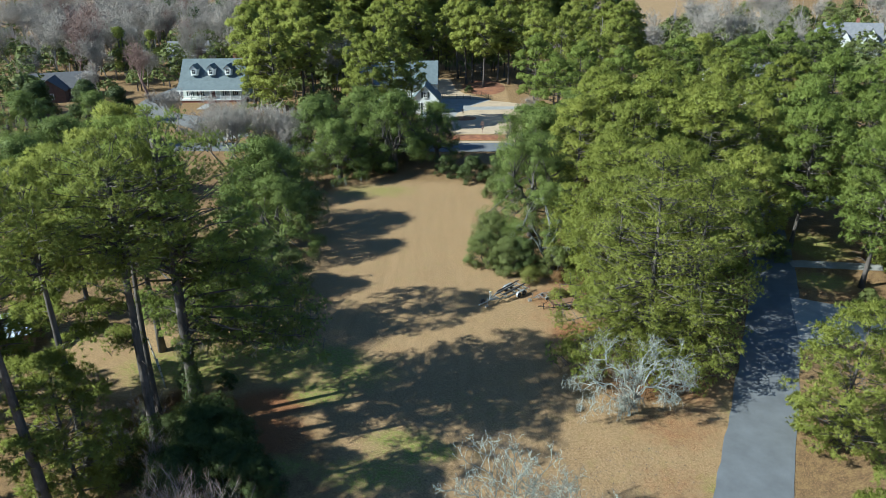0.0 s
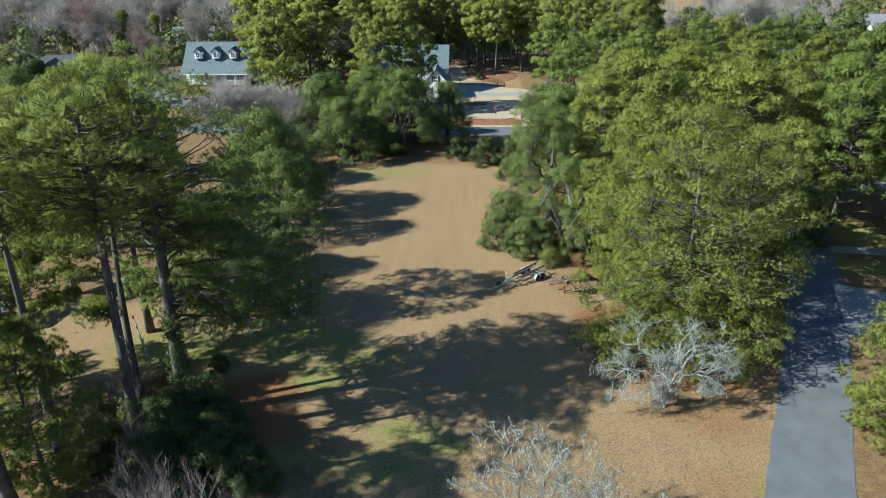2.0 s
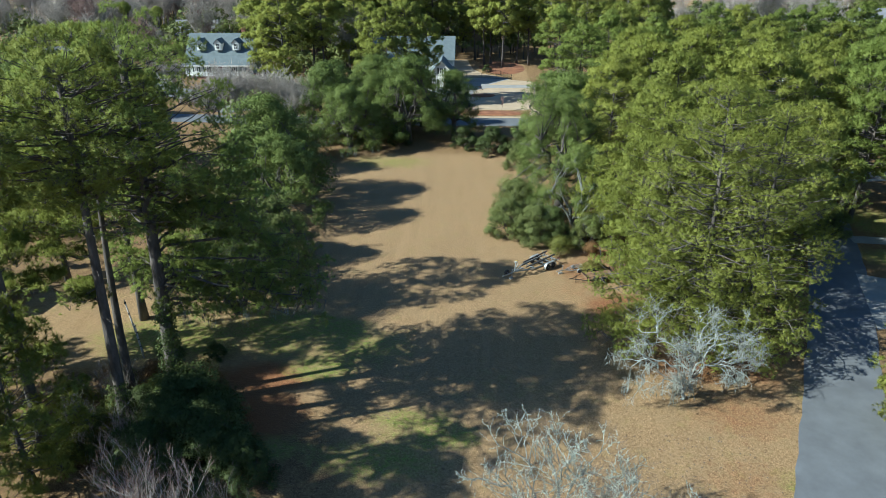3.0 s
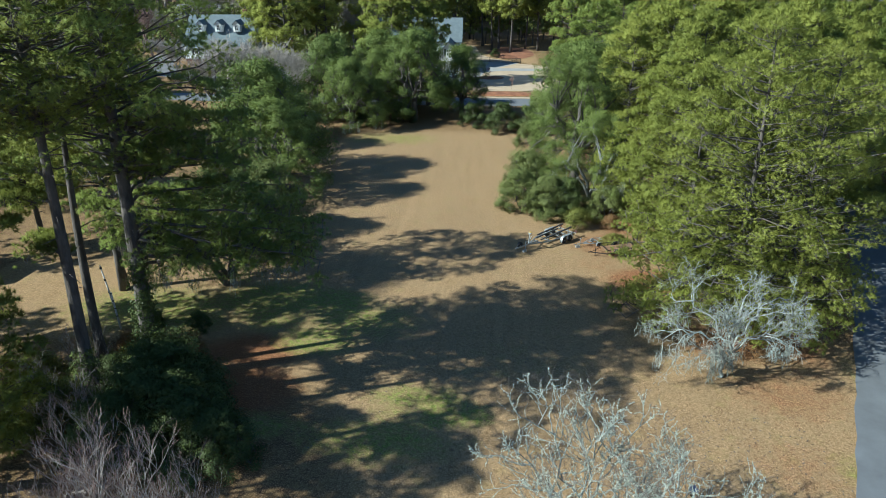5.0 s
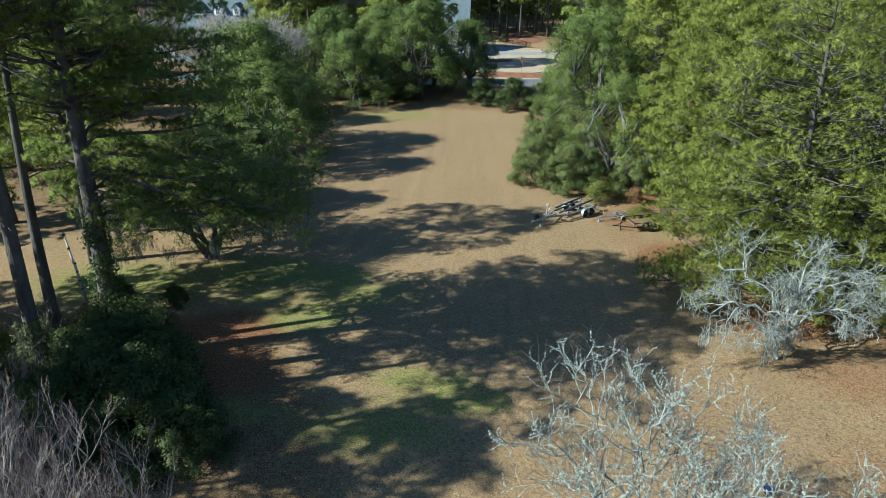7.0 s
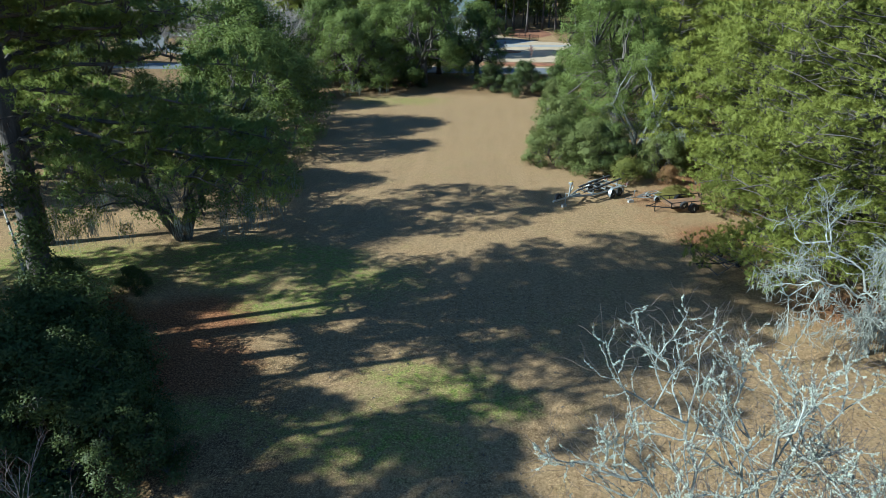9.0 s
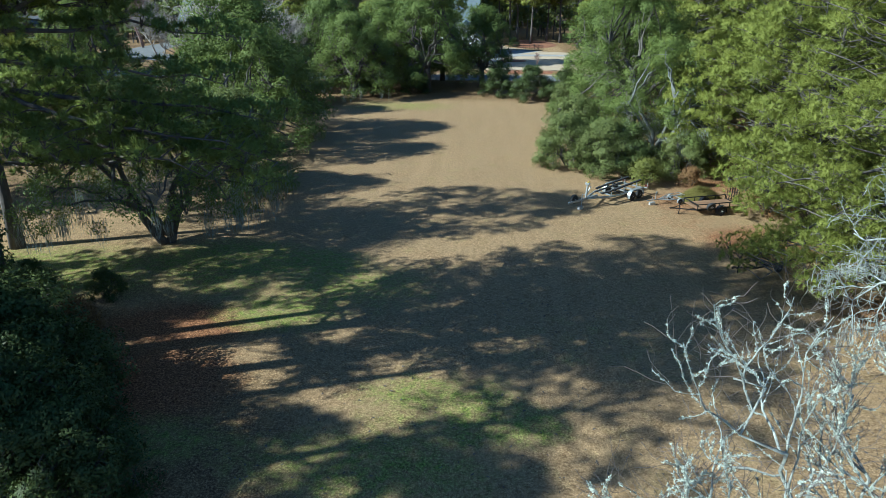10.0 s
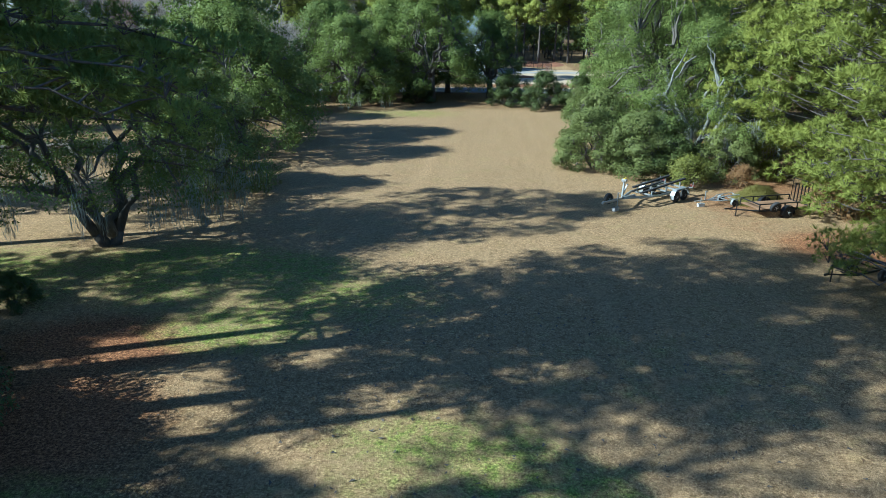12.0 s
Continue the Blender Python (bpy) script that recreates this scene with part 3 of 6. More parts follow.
def ground():
    def steps(a, b, step, far):
        near = np.arange(a, b + step / 2, step)
        out = np.geomspace(step * 1.5, far, 26)
        return np.concatenate([(near[0] - out)[::-1], near, near[-1] + out])

    xs, ys = steps(-62, 62, 1.0, 3400), steps(18, 140, 1.0, 3400)
    gx, gy = np.meshgrid(xs, ys)
    z = np.zeros_like(gx)
    n, m = gx.shape
    me = bpy.data.meshes.new("ground")
    v = np.stack([gx, gy, z], 2).reshape(-1, 3)
    i = np.arange(n * m).reshape(n, m)
    f = np.stack([i[:-1, :-1], i[:-1, 1:], i[1:, 1:], i[1:, :-1]], 2).reshape(-1, 4)
    me.from_pydata(v.tolist(), [], f.tolist())
    me.materials.append(GROUND)
    x, y = v[:, 0], v[:, 1]
    inside = np.minimum(x - field_side(LEFT, y), field_side(RIGHT, y) - x)
    inside = np.minimum(inside, np.minimum(y + 90, 106 - y))
    litter = np.clip(0.35 - inside / 9, 0, 0.8)
    litter[(np.abs(x) > 64) | (y > 145)] = 0.62
    meadow = ((x > 78) & (x < 200) & (y > 285) & (y < 560)) | ((x > -7) & (x < 14) & (y > 138) & (y < 200)) | ((x > -42) & (x < -24) & (y > 47) & (y < 60)) | ((x > -60) & (x < -24) & (y > 26) & (y < 33))
    litter[meadow] = 0.1
    green = np.zeros_like(x)
    for cx, cy, sx, sy, a in ((-0.6, 40.4, 1.6, 1.0, 0.85), (-2, 42.4, 1.5, 0.9, 0.8), (-4.6, 42.0, 3.0, 1.6, 0.7), (-11.7, 53.8, 3.8, 2.4, 0.8), (-11.6, 48.2, 3.6, 2.2, 0.78), (-6, 38.0, 6.0, 2.6, 0.6), (-9.5, 51.5, 5.5, 3.0, 0.62), (-2.5, 40.5, 3.5, 1.6, 0.6), (-15.5, 51, 4, 2.5, 0.6), (-13, 39, 3, 1.5, 0.66),
                              (-13, 103, 10, 5, 0.5), (48, 80, 4, 5, 0.9), (44, 70, 4, 3, 0.7), (24.5, 44.5, 2, 5, 0.42), (-25, 52, 8, 4, 0.76), (-16, 54, 6, 3.5, 0.76), (20, 37, 3, 2, 0.45), (-8, 51, 6, 5, 0.42), (3, 46, 8, 5, 0.3)):
        green = np.maximum(green, a * np.exp(-((x - cx) / sx) ** 2 - ((y - cy) / sy) ** 2))
    red = np.zeros_like(x)
    # Straw patch at (-14.8, 42.0) is widened and deepened to stand in for shade.
    for cx, cy, sx, sy, a in ((-15.5, 46.8, 4.6, 2.6, 0.9), (-14.8, 42.0, 4.4, 4.2, 0.8), (13.8, 58.5, 4.5, 3.4, 0.85), (17.5, 49.5, 6, 3.5, 0.7), (22, 50.5, 3, 7, 0.65), (19, 43.5, 7, 5, 0.5), (17, 37, 7, 5, 0.44), (13, 40, 5, 4, 0.34), (10, 61, 6, 3, 0.42), (46, 60, 6, 5, 0.75), (12, 66, 6, 4, 0.62), (10.5, 62.5, 6, 3, 0.42), (14, 70, 5, 4, 0.6)):
        red = np.maximum(red, a * np.exp(-((x - cx) / sx) ** 2 - ((y - cy) / sy) ** 2))
    att = me.color_attributes.new("cover", "FLOAT_COLOR", "POINT")
    att.data.foreach_set("color", np.stack([green, litter, red, np.ones_like(x)], 1).astype(np.float32).ravel())
    return tagged(new("ground", me), "dormant tan grass field with green patches and pine straw", "ground", kind="structure")


ground()


def ribbon(name, line, width, z, mat, label, category):
    """A strip of paving along a line, with a low edge and a slightly ragged rim."""
    rng = np.random.default_rng(len(line))
    p = np.asarray(line, float)
    s = np.concatenate([[0], np.cumsum(np.linalg.norm(np.diff(p, axis=0), axis=1))])
    q = np.arange(0, s[-1], 1.5)
    k = np.ones(9) / 9
    c = np.stack([np.interp(q, s, p[:, 0]), np.interp(q, s, p[:, 1])], 1)
    pad = np.pad(c, ((4, 4), (0, 0)), "edge")
    c = np.stack([np.convolve(pad[:, 0], k, "valid"), np.convolve(pad[:, 1], k, "valid")], 1)
    t = unit(np.gradient(c, axis=0))
    nrm = np.stack([-t[:, 1], t[:, 0]], 1)
    wa = width / 2 + rng.normal(size=(len(c), 1)) * 0.05
    wb = width / 2 + rng.normal(size=(len(c), 1)) * 0.05
    g = Geo()
    n = len(c)
    rows = [np.c_[c + nrm * wa, np.full(n, -0.05)], np.c_[c + nrm * wa, np.full(n, z)], np.c_[c, np.full(n, z + 0.02)], np.c_[c - nrm * wb, np.full(n, z)], np.c_[c - nrm * wb, np.full(n, -0.05)]]
    g.add(np.concatenate(rows), [(r * n + i, (r + 1) * n + i, (r + 1) * n + i + 1, r * n + i + 1) for r in range(4) for i in range(n - 1)])
    return tagged(new(name, g.mesh(name, mat)), label, category, kind="structure")


def bed(name, cx, cy, rx, ry, mat, label, z=0.02, seed=1, high=0.12):
    """A low mounded patch with an irregular rim."""
    g = Geo()
    n = 28
    v, f = [(cx, cy, z + high)], []
    for k, q in ((0.5, 0.85), (0.85, 0.45), (1.0, -0.4)):
        for i in range(n):
            a = i * 2 * math.pi / n
            w = 1 + 0.16 * noise.noise(Vector((math.cos(a) * 1.5, math.sin(a) * 1.5, seed * 3.7)))
            v.append((cx + rx * k * w * math.cos(a), cy + ry * k * w * math.sin(a), z + high * q))
    f += [(0, 1 + i, 1 + (i + 1) % n) for i in range(n)]
    for k in range(2):
        f += [(1 + k * n + i, 1 + (k + 1) * n + i, 1 + (k + 1) * n + (i + 1) % n, 1 + k * n + (i + 1) % n) for i in range(n)]
    g.add(v, f)
    return tagged(new(name, g.mesh(name, mat, True)), label, "garden bed", kind="structure")


ribbon("road_lane", [(-34, -70), (-10, -28), (8, 6), (14, 19), (18.2, 28), (22.2, 36), (30.2, 52.3), (37, 67), (42.5, 82), (46.5, 96), (50, 125)], 5.2, 0.03, ASPHALT, "narrow dark asphalt lane through the pines", "road")
ribbon("road_cross", [(-260, 142), (-100, 134), (-40, 130), (0, 129), (50, 128.5), (120, 130), (260, 140)], 6.4, 0.035, ASPHALT, "asphalt road beyond the field in tree shade", "road")
g = Geo().slab([(34.6, 55.4), (41, 57.0), (62, 53), (64, 59.5), (44, 63.6), (38.3, 66.2)], -0.05, 0.05)
tagged(new("driveway_east", g.mesh("driveway", CONCRETE)), "pale concrete driveway apron beside the lane", "driveway", kind="structure")
ribbon("driveway_north", [(43, 92), (50, 97), (60, 98), (80, 100)], 4.0, 0.045, CONCRETE, "pale concrete driveway under trees", "driveway")
ribbon("path_east", [(40.5, 75), (46, 74.6), (58, 73)], 2.0, 0.045, CONCRETE, "grey concrete path into a garden", "path")
g = Geo().slab([(-3, 139.6), (11.5, 139.2), (17, 147), (19, 158), (18, 168), (13, 171.5), (9.2, 173), (6, 178), (2.0, 182.5), (-0.6, 190), (-2.2, 206), (-9.5, 206), (-6.6, 192), (-4.5, 184), (-4.4, 160), (-9.5, 158.5), (-9.5, 152), (-5, 147)], -0.05, 0.03)
tagged(new("driveway_yard", g.mesh("driveway", SAND)), "tan sandy driveway court beside a white house", "driveway", kind="structure")
# The upper lobe follows the house's cast shadow; its grey stands in for shade.
g = Geo().slab([(-4.2, 176.4), (6.6, 176.6), (8.8, 174.6), (3.2, 166.4), (16, 166.2), (16.4, 163.0), (3.4, 162.6), (0.4, 160.2), (-1.0, 152.8), (-3.4, 147.6), (-8.2, 155), (-8.6, 158.6), (-4.2, 160)], -0.04, 0.045)
tagged(new("driveway_pad_shade", g.mesh("driveway", CONCRETE)), "grey concrete parking pad, upper part shaped like the house shadow", "driveway", kind="structure")
ribbon("path_roadside", [(-40, 134.0), (0, 133.0), (14, 132.8), (40, 132.4)], 1.3, 0.04, SAND, "pale sandy strip along the road", "path")
ribbon("driveway_yard_mouth", [(12.5, 131), (13.5, 138), (15, 146)], 4.5, 0.04, SAND, "tan sandy drive mouth at the road", "driveway")
ribbon("driveway_farmhouse", [(-46, 136), (-60, 152), (-76, 160), (-82, 176), (-80, 200)], 8.5, 0.04, GRAVEL, "wide grey gravel drive before a porch house", "driveway")
bed("bed_island", 1.7, 153.6, 3.1, 2.2, MULCH, "oval mulch island in the driveway", 0.03, 3, 0.3)
bed("bed_roadside", 3.6, 136.4, 7.6, 2.1, MULCH, "red-brown mulch bed by the road", 0.02, 5, 0.25)
bed("bed_pines", 7.6, 192, 6.5, 12, MULCH, "red-brown pine straw bed round pine trunks", 0.02, 7, 0.3)
bed("bed_hedge", -28, 137.5, 9, 2.2, MULCH, "orange-brown straw bed by the road", 0.02, 9, 0.2)


# ---- pines ----
PINE_LABEL = "tall pine with a rounded crown of yellow-green needles"
near_low = ((9.6, 0.15, -0.16, 10.6), (8.8, 0.32, -0.18, 9.8), (10.6, 0.03, -0.2, 10.0), (8.2, 0.5, -0.12, 9.2), (10.2, 0.24, -0.1, 10.8), (9.4, -0.1, -0.15, 9.0), (9.0, 0.6, 0.0, 10.0), (11.8, 0.35, 0.03, 9.5), (13.0, 0.85, 0.08, 9.0), (7.5, 0.95, 0.0, 9.0), (12.2, 1.25, 0.08, 8.0), (11.2, 0.18, -0.06, 9.0),
            (13.4, 0.4, 0.1, 6.5), (10.0, 1.6, 0.06, 6.5), (13.5, 2.2, 0.1, 6.0), (14.2, 1.4, 0.15, 6.0), (9.4, 1.35, 0.05, 5.5), (10.2, 1.75, 0.05, 6.0), (8.8, 2.2, 0.05, 5.5), (10.8, 2.7, 0.05, 5.0),
            (15.0, 0.1, 0.06, 7.2), (16.5, -0.2, 0.08, 6.8), (16.0, 0.5, 0.06, 7.0), (14.2, -0.1, 0.04, 7.6), (17.5, 0.2, 0.08, 6.8))
p1 = pine("pine_tree", 11, 26.8, 0.57, 6.7, "tall dark-barked pine with long low limbs and ivy", 100, 36, 24, 0.25, 0.025, NEEDLES_DEEP, (0.9, -0.3), near_low, stout=1.5, puff=0.165, taper=0.62, flat=0.5)
p1.matrix_basis = put(-20.8, 43.0)
p2 = pine("pine_tree", 12, 26.3, 0.68, 5.6, "tall pine with mossy forked trunk beside undergrowth", 120, 34, 26, 0.26, 0.025, NEEDLES, (1.0, 0.0), ((10.0, 2.6, 0.05, 3.4), (13.0, 3.2, 0.12, 4.0), (14.5, 3.0, 0.15, 5.5)), stout=1.15, puff=0.165, taper=0.66)
p2.matrix_basis = put(-22.8, 39.6)
p2b = pine("pine_tree", 18, 26, 0.68, 4.8, "slender pine with a dense high crown", 80, 30, 22, 0.3, 0.034, NEEDLES_DEEP, (0.6, 2.6), stout=1.0, puff=0.19)
p2b.matrix_basis = put(-24.1, 43.1)
p3 = pine("pine_tree", 13, 25, 0.72, 4.6, "leaning pine with a grey trunk and sparse crown", 44, 24, 24, 0.35, 0.034, NEEDLES, (1.0, 0.4), ((9.5, 2.4, 0.05, 3.4), (11, 3.6, 0.05, 3.4), (12, 1.2, 0.0, 3.4), (14, 2.6, 0.1, 3.5)), stout=1.25, puff=0.19)
p3.matrix_basis = put(-27.0, 37.4)
p4 = pine("pine_tree", 14, 27, 0.7, 5.0, "tall straight pine with a sunlit high crown", 46, 24, 24, 0.35, 0.034, NEEDLES, (0.3, 0.2), stout=1.2, puff=0.19)
p4.matrix_basis = put(-27.2, 32.6)
p5 = pine("pine_tree", 15, 13, 0.14, 4.0, "young bright yellow-green pine in full sun", 96, 30, 24, 0.35, 0.036, NEEDLES, (0.3, 0.2), puff=0.19)
p5.matrix_basis = put(-26.0, 34.6)
p6 = pine("pine_tree", 16, 25, 0.4, 5.6, "tall yellow-green pine behind the darker pair", 120, 28, 16, 0.4, 0.055, NEEDLES, (0.3, 0.2), puff=0.18)
p6.matrix_basis = put(-29, 55)
pe = pine("pine_tree", 17, 22, 0.06, 6.8, "large full pine overhanging the field edge", 165, 40, 24, 0.23, 0.023, NEEDLES, (-0.6, -0.8), ((1.6, 3.1, 0.0, 7.6), (2.6, 3.6, -0.06, 9.0), (4.2, 2.8, 0.0, 8.6), (6.0, 3.4, -0.05, 9.2), (4.8, 4.1, -0.05, 8.4), (3.4, 2.3, 0.0, 7.4), (3.4, 3.95, -0.1, 8.6), (5.2, 3.75, -0.14, 9.4), (4.0, 3.45, -0.25, 9.2), (3.2, 3.6, -0.16, 9.6), (4.6, 3.72, -0.3, 9.0), (3.0, 3.3, -0.16, 8.6), (7.5, 3.0, 0.0, 8.4), (8.5, 3.8, 0.0, 8.2)), puff=0.19, flat=0.52)
pa = pine("pine_tree", 21, 18.0, 0.28, 5.0, PINE_LABEL, 110, 30, 15, 0.42, 0.066, puff=0.205, flat=0.52)
pb = pine("pine_tree", 22, 18.0, 0.34, 4.7, PINE_LABEL, 100, 30, 15, 0.42, 0.066, mat=NEEDLES_DEEP, puff=0.205, flat=0.52)
pc = pine("pine_tree", 23, 18.0, 0.07, 5.9, "full pine with needles down to the ground", 140, 38, 19, 0.36, 0.046, puff=0.19, flat=0.48)
pd = pine("pine_tree", 24, 20.0, 0.45, 4.2, "tall bare-trunked pine with a high crown", 80, 22, 12, 0.52, 0.1, puff=0.21)
pf = pine("pine_tree", 25, 20.0, 0.2, 4.6, "full bright pine beside a house", 96, 24, 13, 0.5, 0.09, puff=0.19)
set_out(pf, [(-43.6, 158, 0, 1.25), (-49.8, 165, 1.3, 1.15), (-17.6, 141, 3.0, 1.02), (-14.2, 144, 4.4, 1.08), (-21.0, 145, 0.9, 1.0), (-30, 176, 5.0, 1.1), (-58, 190, 0.7, 1.2), (-20, 190, 2.8, 1.25), (26, 170, 3.9, 1.1), (-4, 222, 0.4, 1.0), (5, 218, 1.9, 0.95), (13, 225, 3.1, 1.0), (21, 214, 4.6, 0.9), (-16, 216, 5.6, 1.0)], "full pines by the houses")
LANE = "pines along the lane"
set_out(pe, [(18.6, 54.0, 0.0, 1.0), (22.6, 54.4, 0.7, 0.92)], LANE)
set_out(pc, [(17.2, 61.5, 0.3, 0.95), (26.4, 62.0, 4.0, 0.95), (18.5, 70.5, 5.1, 1.0), (25.5, 73, 1.2, 0.93), (30.8, 41.5, 3.1, 0.74), (54, 70, 1.5, 1.05), (58, 61.5, 2.5, 1.0), (40.5, 86.5, 3.5, 1.0), (26.0, 26.5, 0.7, 0.66), (23.6, 66.0, 4.9, 1.05), (14.5, 75.5, 0.9, 0.6)], LANE)
set_out(pa, [(27.5, 88, 0.0, 1.2), (32.7, 81, 1.0, 1.15), (43.2, 93.5, 2.0, 1.1), (22.7, 104, 3.0, 1.1), (32.5, 111.5, 4.0, 1.0), (45.4, 113, 5.0, 1.05), (18.3, 92.5, 0.6, 0.98), (38.1, 106, 1.7, 1.0), (30.5, 152, 2.7, 1.1), (60, 122, 3.8, 1.05), (52, 146, 5.3, 1.1), (-40, 62, 4.4, 1.1), (36, 97, 0.2, 1.0), (24, 97, 1.4, 1.1), (34.5, 72, 2.5, 0.9), (27, 119, 0.9, 1.0), (39, 121, 2.0, 1.0), (52, 132, 3.3, 1.05), (22, 80, 4.8, 1.1), (38, 134, 5.9, 1.05)], LANE)
# Pines at (-37, 46) and (-41, 40) are added out of view to cast shade.
set_out(pb, [(47.5, 68.5, 0.4, 1.1), (44.5, 80, 2.9, 1.05), (62, 151, 0.8, 1.0), (70, 160, 1.8, 1.0), (78, 163, 2.8, 1.0), (88, 168, 3.8, 1.0), (110, 232, 4.8, 0.8), (126, 234, 5.8, 0.8), (47.1, 88, 1.5, 1.1), (57.7, 103, 2.3, 1.2), (62, 97, 3.4, 1.2), (19.3, 128, 4.6, 1.0), (32.4, 130.5, 5.7, 1.05), (45.5, 140, 0.9, 1.1), (17.5, 152, 2.1, 1.05), (54, 84, 5.0, 1.1), (52, 76, 0.1, 1.05), (58, 66, 1.1, 1.1), (64, 80, 2.2, 1.1), (-37, 46, 0.5, 1.15), (-41, 40, 1.9, 1.05), (25, 137, 2.6, 1.05), (62, 112, 1.3, 1.1), (70, 104, 0.3, 1.15)], LANE)
# The pine at (-33.5, 27.0) is unseen, added only to shade the near field.
set_out(pd, [(-52, 168, 0.0, 1.25), (-40, 172, 1.0, 1.2), (-36, 166, 2.0, 1.1), (2.6, 196, 3.0, 1.15), (4.4, 198, 4.0, 1.15), (7.4, 191, 5.0, 1.1), (11.8, 199, 0.5, 1.1), (-48, 163, 1.5, 0.95), (15, 196, 2.5, 1.1), (-22, 196, 3.5, 1.2), (-12, 200, 4.5, 1.2), (22, 185, 5.5, 1.1), (30, 178, 0.8, 1.1), (-30, 190, 1.8, 1.1), (40, 168, 2.8, 1.05), (-33.5, 27.0, 0.9, 1.25), (-50, 200, 0.3, 1.2), (-38, 204, 1.3, 1.2), (-60, 206, 2.3, 1.1), (0, 206, 3.3, 1.2), (24, 206, 4.3, 1.2), (-18, 186, 5.3, 1.1), (-10.2, 148.5, 1.2, 0.88)], "tall pines behind the houses")

# ---- broad evergreens ----
oa = oak("oak_tree", 31, 11, 7.0, "spreading live oak with grey-green leaves", clumps=620, k=52, spread=0.36, size=0.115, moss=18, skirt=0.1, lobed=46, lobe=0.56, gap=0.9)
ob_ = oak("oak_tree", 32, 13, 6.5, "tall live oak with dense dark leaves", mat=OAK_LEAVES, clumps=640, k=52, spread=0.36, size=0.115, skirt=0.12, lobed=48, lobe=0.56, gap=0.9)
oc = oak("oak_tree", 33, 8, 5.2, "small rounded oak with pale grey-green leaves", mat=GREY_LEAVES, clumps=420, k=56, size=0.09, spread=0.3, stems=3, skirt=0.06, lobed=40, lobe=0.5, gap=0.9)
set_out(oa, [(-25.4, 84.8, 0, 1.24), (-28.5, 97, 2, 0.9), (-17, 117, 5.2, 0.95), (-25.5, 118, 3.6, 1.15), (-18, 125, 4.4, 1.15), (-20, 109, 0.8, 0.95)], "oaks round the field")
set_out(ob_, [(-11, 114.5, 0, 1.08), (-3.5, 119, 1.3, 0.85), (14, 99, 3.3, 1.1), (12, 111, 4.4, 0.95), (-62, 99, 5.5, 1.05), (-59, 84, 0.4, 1.1), (-80, 119, 1.8, 1.05), (-50, 100, 2.8, 0.95), (-72, 130, 3.9, 0.9), (-70, 70, 1.0, 1.1), (22, 118, 1.2, 1.0), (-48, 76, 4.0, 0.95), (-9.6, 125.5, 5.0, 0.8), (-84, 104, 2.0, 1.1), (-96, 126, 3.0, 1.1), (-28.5, 81, 1.0, 0.68), (-21.8, 76.5, 2.0, 0.84)], "oaks round the field")
set_out(oc, [(-20.2, 66.8, 0, 0.9), (-31, 103, 3.0, 1.1), (-24.5, 72, 1.0, 0.6)], "small oaks beside the field")
ol = oak("oak_tree", 34, 9.8, 7.6, "low forked live oak hung with grey moss", clumps=620, k=80, size=0.066, spread=0.3, stems=2, moss=80, trunk_r=0.42, skirt=0.26, gap=0.8, lobed=56, lobe=0.5)
ol.matrix_basis = put(-20.8, 56.3, 0.4)
on = oak("oak_tree", 37, 14.5, 7.6, "tall live oak hung with moss beside the field", mat=OAK_LEAVES, clumps=980, k=80, size=0.075, spread=0.3, moss=90, skirt=0.12, lobed=64, lobe=0.48, gap=0.9)
on.matrix_basis = put(10.8, 84.0, 0.8)
on2 = oak("oak_tree", 38, 10, 5.6, "low oak with pale mossy limbs over shrubs", mat=OAK_LEAVES, clumps=420, k=80, size=0.065, spread=0.27, moss=70, skirt=0.2, lobed=40, lobe=0.5, gap=1.0, stems=2, trunk_r=0.34, bark=MOSSY_BARK)
on2.matrix_basis = put(12.0, 76.5, 0.3)
mg = oak("magnolia_tree", 35, 10, 4.0, "dense dark glossy magnolia by a drive", "magnolia tree", SHRUB_LEAVES, 200, 60, 0.45, 0.2, skirt=0.05)
set_out(mg, [(-83, 145, 0, 1.0), (-96, 149, 1.5, 1.05), (-79, 152, 2.4, 0.85), (-105, 160, 4, 1.0), (-90, 158, 5, 0.9)], "magnolias by the far drive")
cedar = oak("cedar_tree", 36, 16, 2.6, "tall narrow yellow-green cedar", "cedar tree", NEEDLES, 190, 40, 0.45, 0.2, skirt=0.06)
set_out(cedar, [(-104, 208, 0, 1.0), (-97, 214, 1, 0.9)])

# ---- shrubs ----
sh = oak("shrub", 41, 4.6, 3.6, "dense dark evergreen shrub under pines", "shrub", SHRUB_LEAVES, 420, 60, 0.24, 0.075, stems=3, skirt=0.04, trunk_r=0.1, gap=0.9, lobed=40, lobe=0.55)
set_out(sh, [(-16.9, 38.6, 0, 0.88), (-14.2, 36.2, 3.0, 0.72), (-18.7, 40.8, 2.0, 1.0), (-16.0, 36.6, 5.5, 0.9), (-19.0, 38.0, 1.4, 0.95), (-22.4, 41.4, 5.0, 0.6), (-25.0, 38.2, 1.0, 0.7), (-20.0, 36.6, 4.0, 0.8)], "shrubs under the pines")
sm = oak("shrub", 42, 3.8, 2.6, "grey-green leafy shrub at the field edge", "shrub", GREY_LEAVES, 300, 64, 0.2, 0.066, stems=3, skirt=0.04, trunk_r=0.08, lobed=34, lobe=0.55, gap=0.95)
set_out(sm, [(4.2, 75.2, 0, 1.1), (7.0, 73.4, 1.0, 1.1), (5.2, 80, 2.4, 1.3), (6.5, 100, 1.9, 0.9), (12.6, 72.5, 3.0, 0.9), (41, 76.5, 4.0, 0.8), (46, 64.5, 0.9, 0.5)], "shrubs at the field edge")
